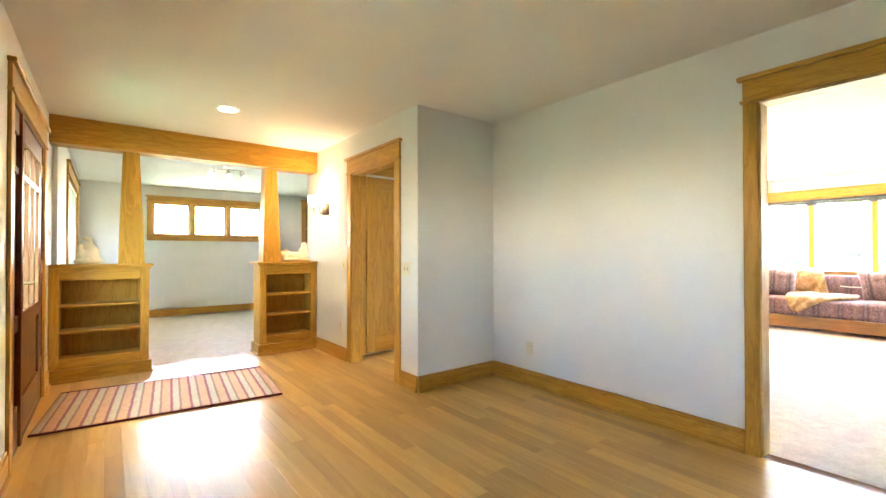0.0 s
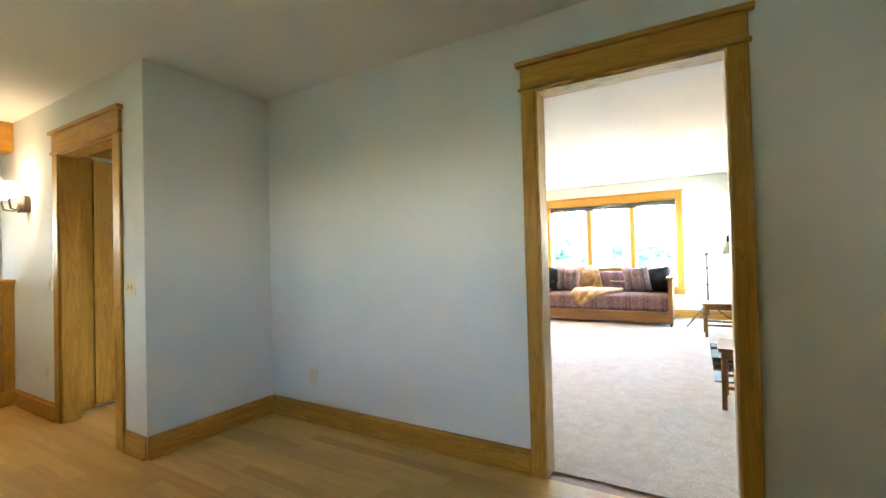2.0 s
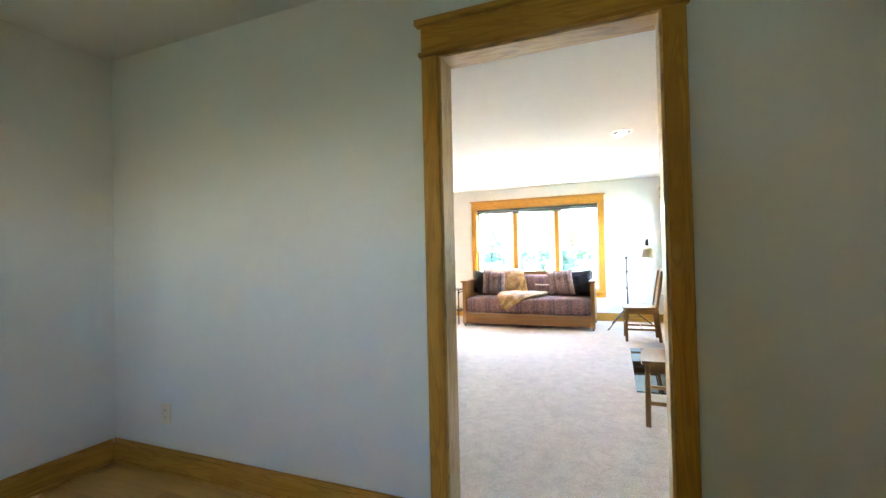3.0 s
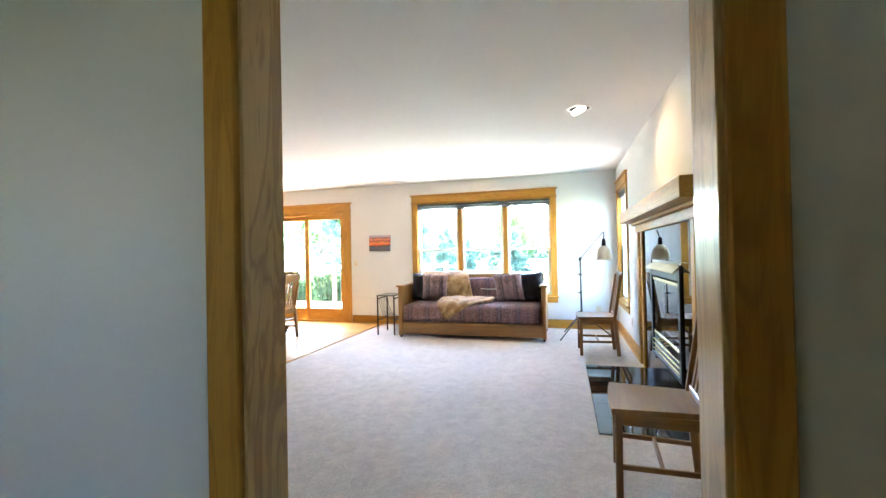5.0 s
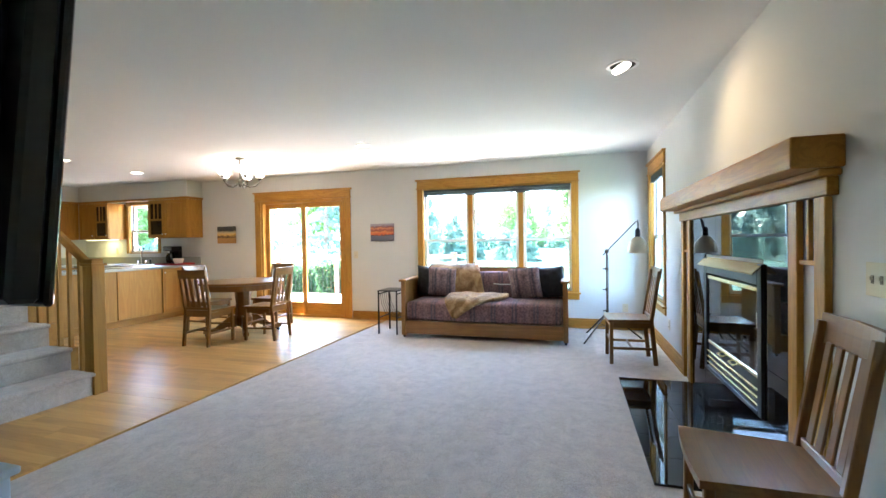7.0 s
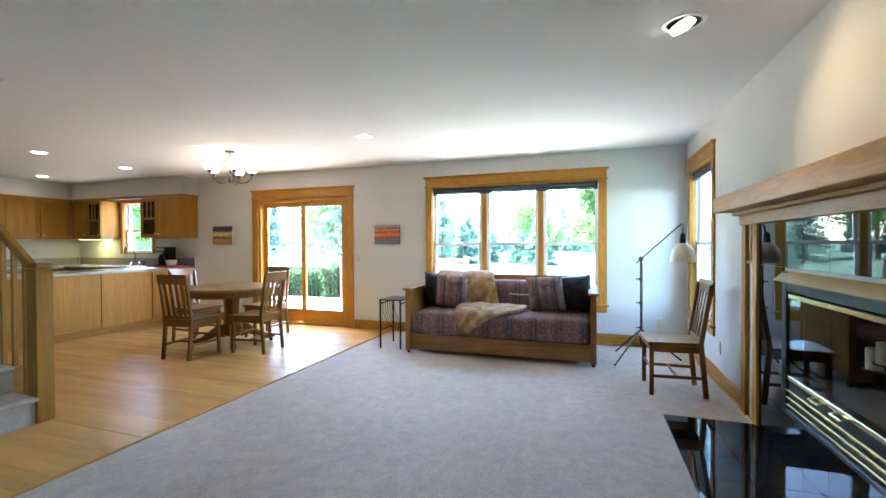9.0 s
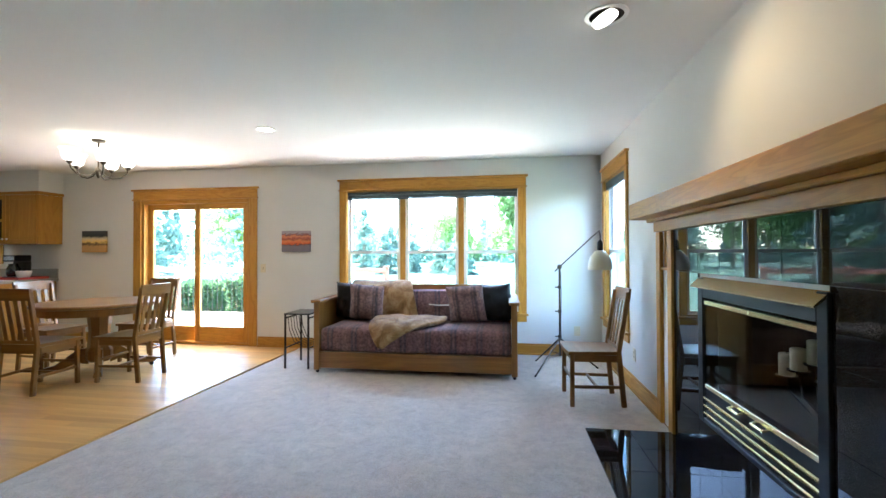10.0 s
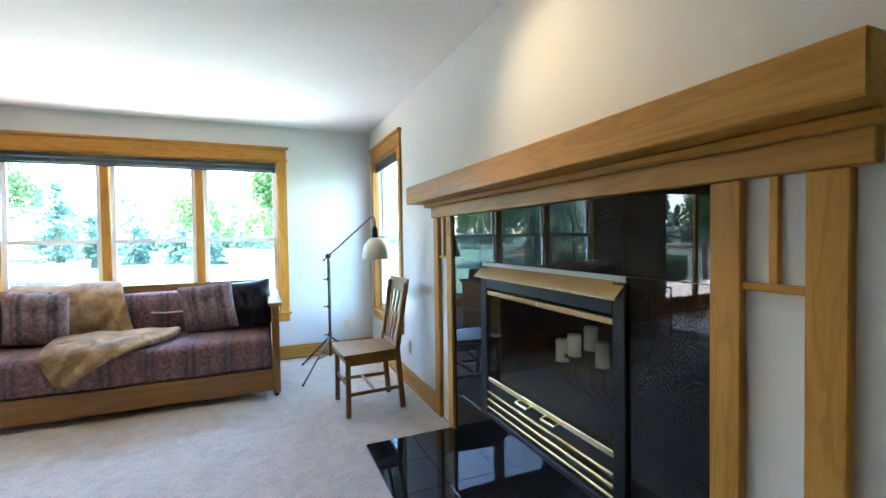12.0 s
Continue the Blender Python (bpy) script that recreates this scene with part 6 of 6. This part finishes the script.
def den_shading_tree(x, y, h, r, seed):
    t = thing("leafy_tree", (x, y, -0.46), "tall leafy tree added to shade the den window", "tree", "trees beyond the garden")
    rng = random.Random(seed)
    part("trunk", tube([(0, 0, 0), (0.05, 0, h * 0.35), (0.0, 0.1, h * 0.8)], [0.16, 0.13, 0.04], 8), BARK, t, smooth=60)

    def sample(g):
        d = Vector((g.gauss(0, 1), g.gauss(0, 1), g.gauss(0, 1))).normalized() * g.random() ** 0.4
        return Vector((d.x * r, d.y * r, h * 0.68 + d.z * h * 0.30)), 1.0

    crown_mesh("crown", *leaf_cloud(sample, 7000, 0.22, rng), LEAF, t)


# added tree that holds sun and sky light off the den window
den_shading_tree(4.8, 14.4, 10.0, 2.6, 402)


def hedge(x0, x1, y0, y1, h, seed):
    t = thing("hedge", ((x0 + x1) / 2, (y0 + y1) / 2, -0.46), "clipped green shrub hedge beyond the deck", "hedge", "shrubs beyond the deck")
    rng = random.Random(seed)
    hx, hy = (x1 - x0) / 2, (y1 - y0) / 2

    def sample(g):
        u, v, w = g.uniform(-1, 1), g.uniform(-1, 1), g.random()
        k = g.randrange(3)
        if k == 0:
            u = -1 + 0.2 * g.random()
        elif k == 1:
            w = 1 - 0.15 * g.random()
        lump = 1 + 0.16 * noise.noise(Vector((u * 2, v * 3, seed)))
        return Vector((u * hx, v * hy, w * h * lump)), 1.0

    part("stems", box(-hx * 0.7, hx * 0.7, -hy * 0.9, hy * 0.9, 0, h * 0.75), HEDGE, t)
    crown_mesh("leaves", *leaf_cloud(sample, 5000, 0.06, rng), HEDGE, t)


hedge(14.2, 15.6, 5.9, 8.1, 1.10, 5)
hedge(14.4, 15.8, 8.6, 11.5, 0.95, 6)


def far_woods():
    """A wood of pointed and rounded trees along the far side of the lawn, too many to count."""
    rng = random.Random(77)
    trees = []
    for _ in range(150):
        a = rng.uniform(-0.75, 1.25)
        d = rng.uniform(75, 120)
        trees.append((10 + d * math.cos(a), 3 + d * math.sin(a), rng.uniform(5.5, 10.5), rng.random() < 0.6))

    def sample(g):
        x, y, h, pointed = trees[g.randrange(len(trees))]
        q = g.random() ** 1.2
        r = (2.2 * (1 - q) + 0.15) if pointed else 2.8 * math.sqrt(max(0.02, 1 - (1.6 * q - 0.7) ** 2))
        b = g.random() * 6.283
        return Vector((x + r * math.cos(b) * g.random() ** 0.4, y + r * math.sin(b) * g.random() ** 0.4, -0.46 + h * q)), 1.0

    ob = crown_mesh("far_woods", *leaf_cloud(sample, 26000, 0.62, rng), HAZY_NEEDLE, None)
    tagged(ob, "distant wood of mixed conifers and leafy trees", "woods", kind="stuff")


far_woods()

# unseen overhang, added to block direct sun at the den window
solid("eave", box(-0.9, 5.0, DENY + 0.152, DENY + 0.85, 2.52, 2.64), CEIL, "unseen white eave added to keep sun out of the den window", "eave", kind="structure")

# deck with its railing
deck = thing("deck", (11.0, 6.0, -0.05), kind="structure")
# the stretch below y 3.35 is unseen, added to bounce sunlight indoors
for k in range(24):
    part("board", box(9.51 + k * 0.14, 9.64 + k * 0.14, -1.2, 11.5, -0.09, -0.05), DECKING, deck, world=True)
part("joists", box(9.52, 12.8, -1.15, 11.45, -0.46, -0.092), REDWOOD["x"], deck, world=True)
dr = thing("deck_railing", (12.75, 6.5, -0.05), "faded redwood deck railing with square posts", "railing")
for y in (3.35, 4.75, 6.5, 8.25, 10.0, 11.4):
    p = part("post", box(12.70, 12.79, y - 0.045, y + 0.045, -0.05, 0.97, 0.004), REDWOOD["z"], dr, world=True)
    part("post_cap", box(12.685, 12.805, y - 0.06, y + 0.06, 0.97, 1.0, 0.004), REDWOOD["x"], p, world=True)
for z in (0.86,):
    part("rail", box(12.725, 12.765, 3.35, 11.4, z, z + 0.09, 0.003), REDWOOD["y"], dr, world=True)
for k in range(67):
    y = 3.46 + k * 0.119
    part("spindle", box(12.741, 12.749, y - 0.004, y + 0.004, -0.05, 0.86), BLACKM, dr, world=True)

# ---------------------------------------------------------------- floor boards
BW = 0.083


def boards(x0, x1, y0, y1, seed):
    rng = random.Random(seed)
    out = []
    x = x0
    while x < x1 - 0.005:
        w = min(BW, x1 - x)
        y = y0 - rng.random() * 0.9
        while y < y1:
            l = rng.uniform(0.6, 1.9)
            a, b = max(y, y0), min(y + l, y1)
            if b - a > 0.02:
                out.append((x, x + w, a, b))
            y += l
        x += BW
    return out


def add_boards(rects, kids):
    """Boards as single pieces under the floor piece kids, or, without it, joined into one mesh."""
    if kids is not None:
        for x0, x1, y0, y1 in rects:
            ob = new("plank", mesh_of("plank", box(x0 + 0.0003 - (x0 + x1) / 2, x1 - 0.0003 - (x0 + x1) / 2, y0 + 0.0005 - (y0 + y1) / 2, y1 - 0.0005 - (y0 + y1) / 2, -0.012, 0.0), FLOOR_PIECE))
            ob.parent = kids
            ob.location = ((x0 + x1) / 2, (y0 + y1) / 2, 0)
    else:
        verts, faces = [], []
        for x0, x1, y0, y1 in rects:
            k = len(verts)
            for z in (-0.012, 0.0):
                verts += [(x0 + 0.0003, y0 + 0.0005, z), (x1 - 0.0003, y0 + 0.0005, z), (x1 - 0.0003, y1 - 0.0005, z), (x0 + 0.0003, y1 - 0.0005, z)]
            faces += [(k + 4, k + 5, k + 6, k + 7), (k, k + 1, k + 5, k + 4), (k + 1, k + 2, k + 6, k + 5), (k + 2, k + 3, k + 7, k + 6), (k + 3, k, k + 4, k + 7)]
        me = bpy.data.meshes.new("floorboards")
        me.from_pydata(verts, [], faces)
        me.materials.append(FLOOR_REST)
        return new("floorboards", me)


foyer_floor = thing("floor_foyer", (0, 0, 0), kind="structure")
near = boards(FX0, CLX, 0.9, BCY + 0.19, 3) + boards(CLX, FX1, 0.9, ALY, 4)
add_boards(near, foyer_floor)
dining_floor = thing("floor_dining", (0, 0, 0), kind="structure")
add_boards(boards(5.62, LX1, 3.613, 7.0, 6), dining_floor)
for q, s in (((FX0, FX1, -2.3, 0.9), 5), ((LX0, 5.62, 3.613, LY1), 9), ((5.62, LX1, 7.0, LY1), 10), ((CLX, FX1, ALY + 0.11, 4.76), 8)):
    tagged(add_boards(boards(*q, s), None), "honey maple strip floorboards", "floorboards", kind="stuff")
solid("trim", box(LX0, LX1, 3.588, 3.612, -0.012, 0.004, 0.002), FLOOR_REST, kind="structure")
solid("trim", box(0.41, 1.40, BCY + 0.18, BCY + 0.205, -0.012, 0.005, 0.002), FLOOR_REST, kind="structure")
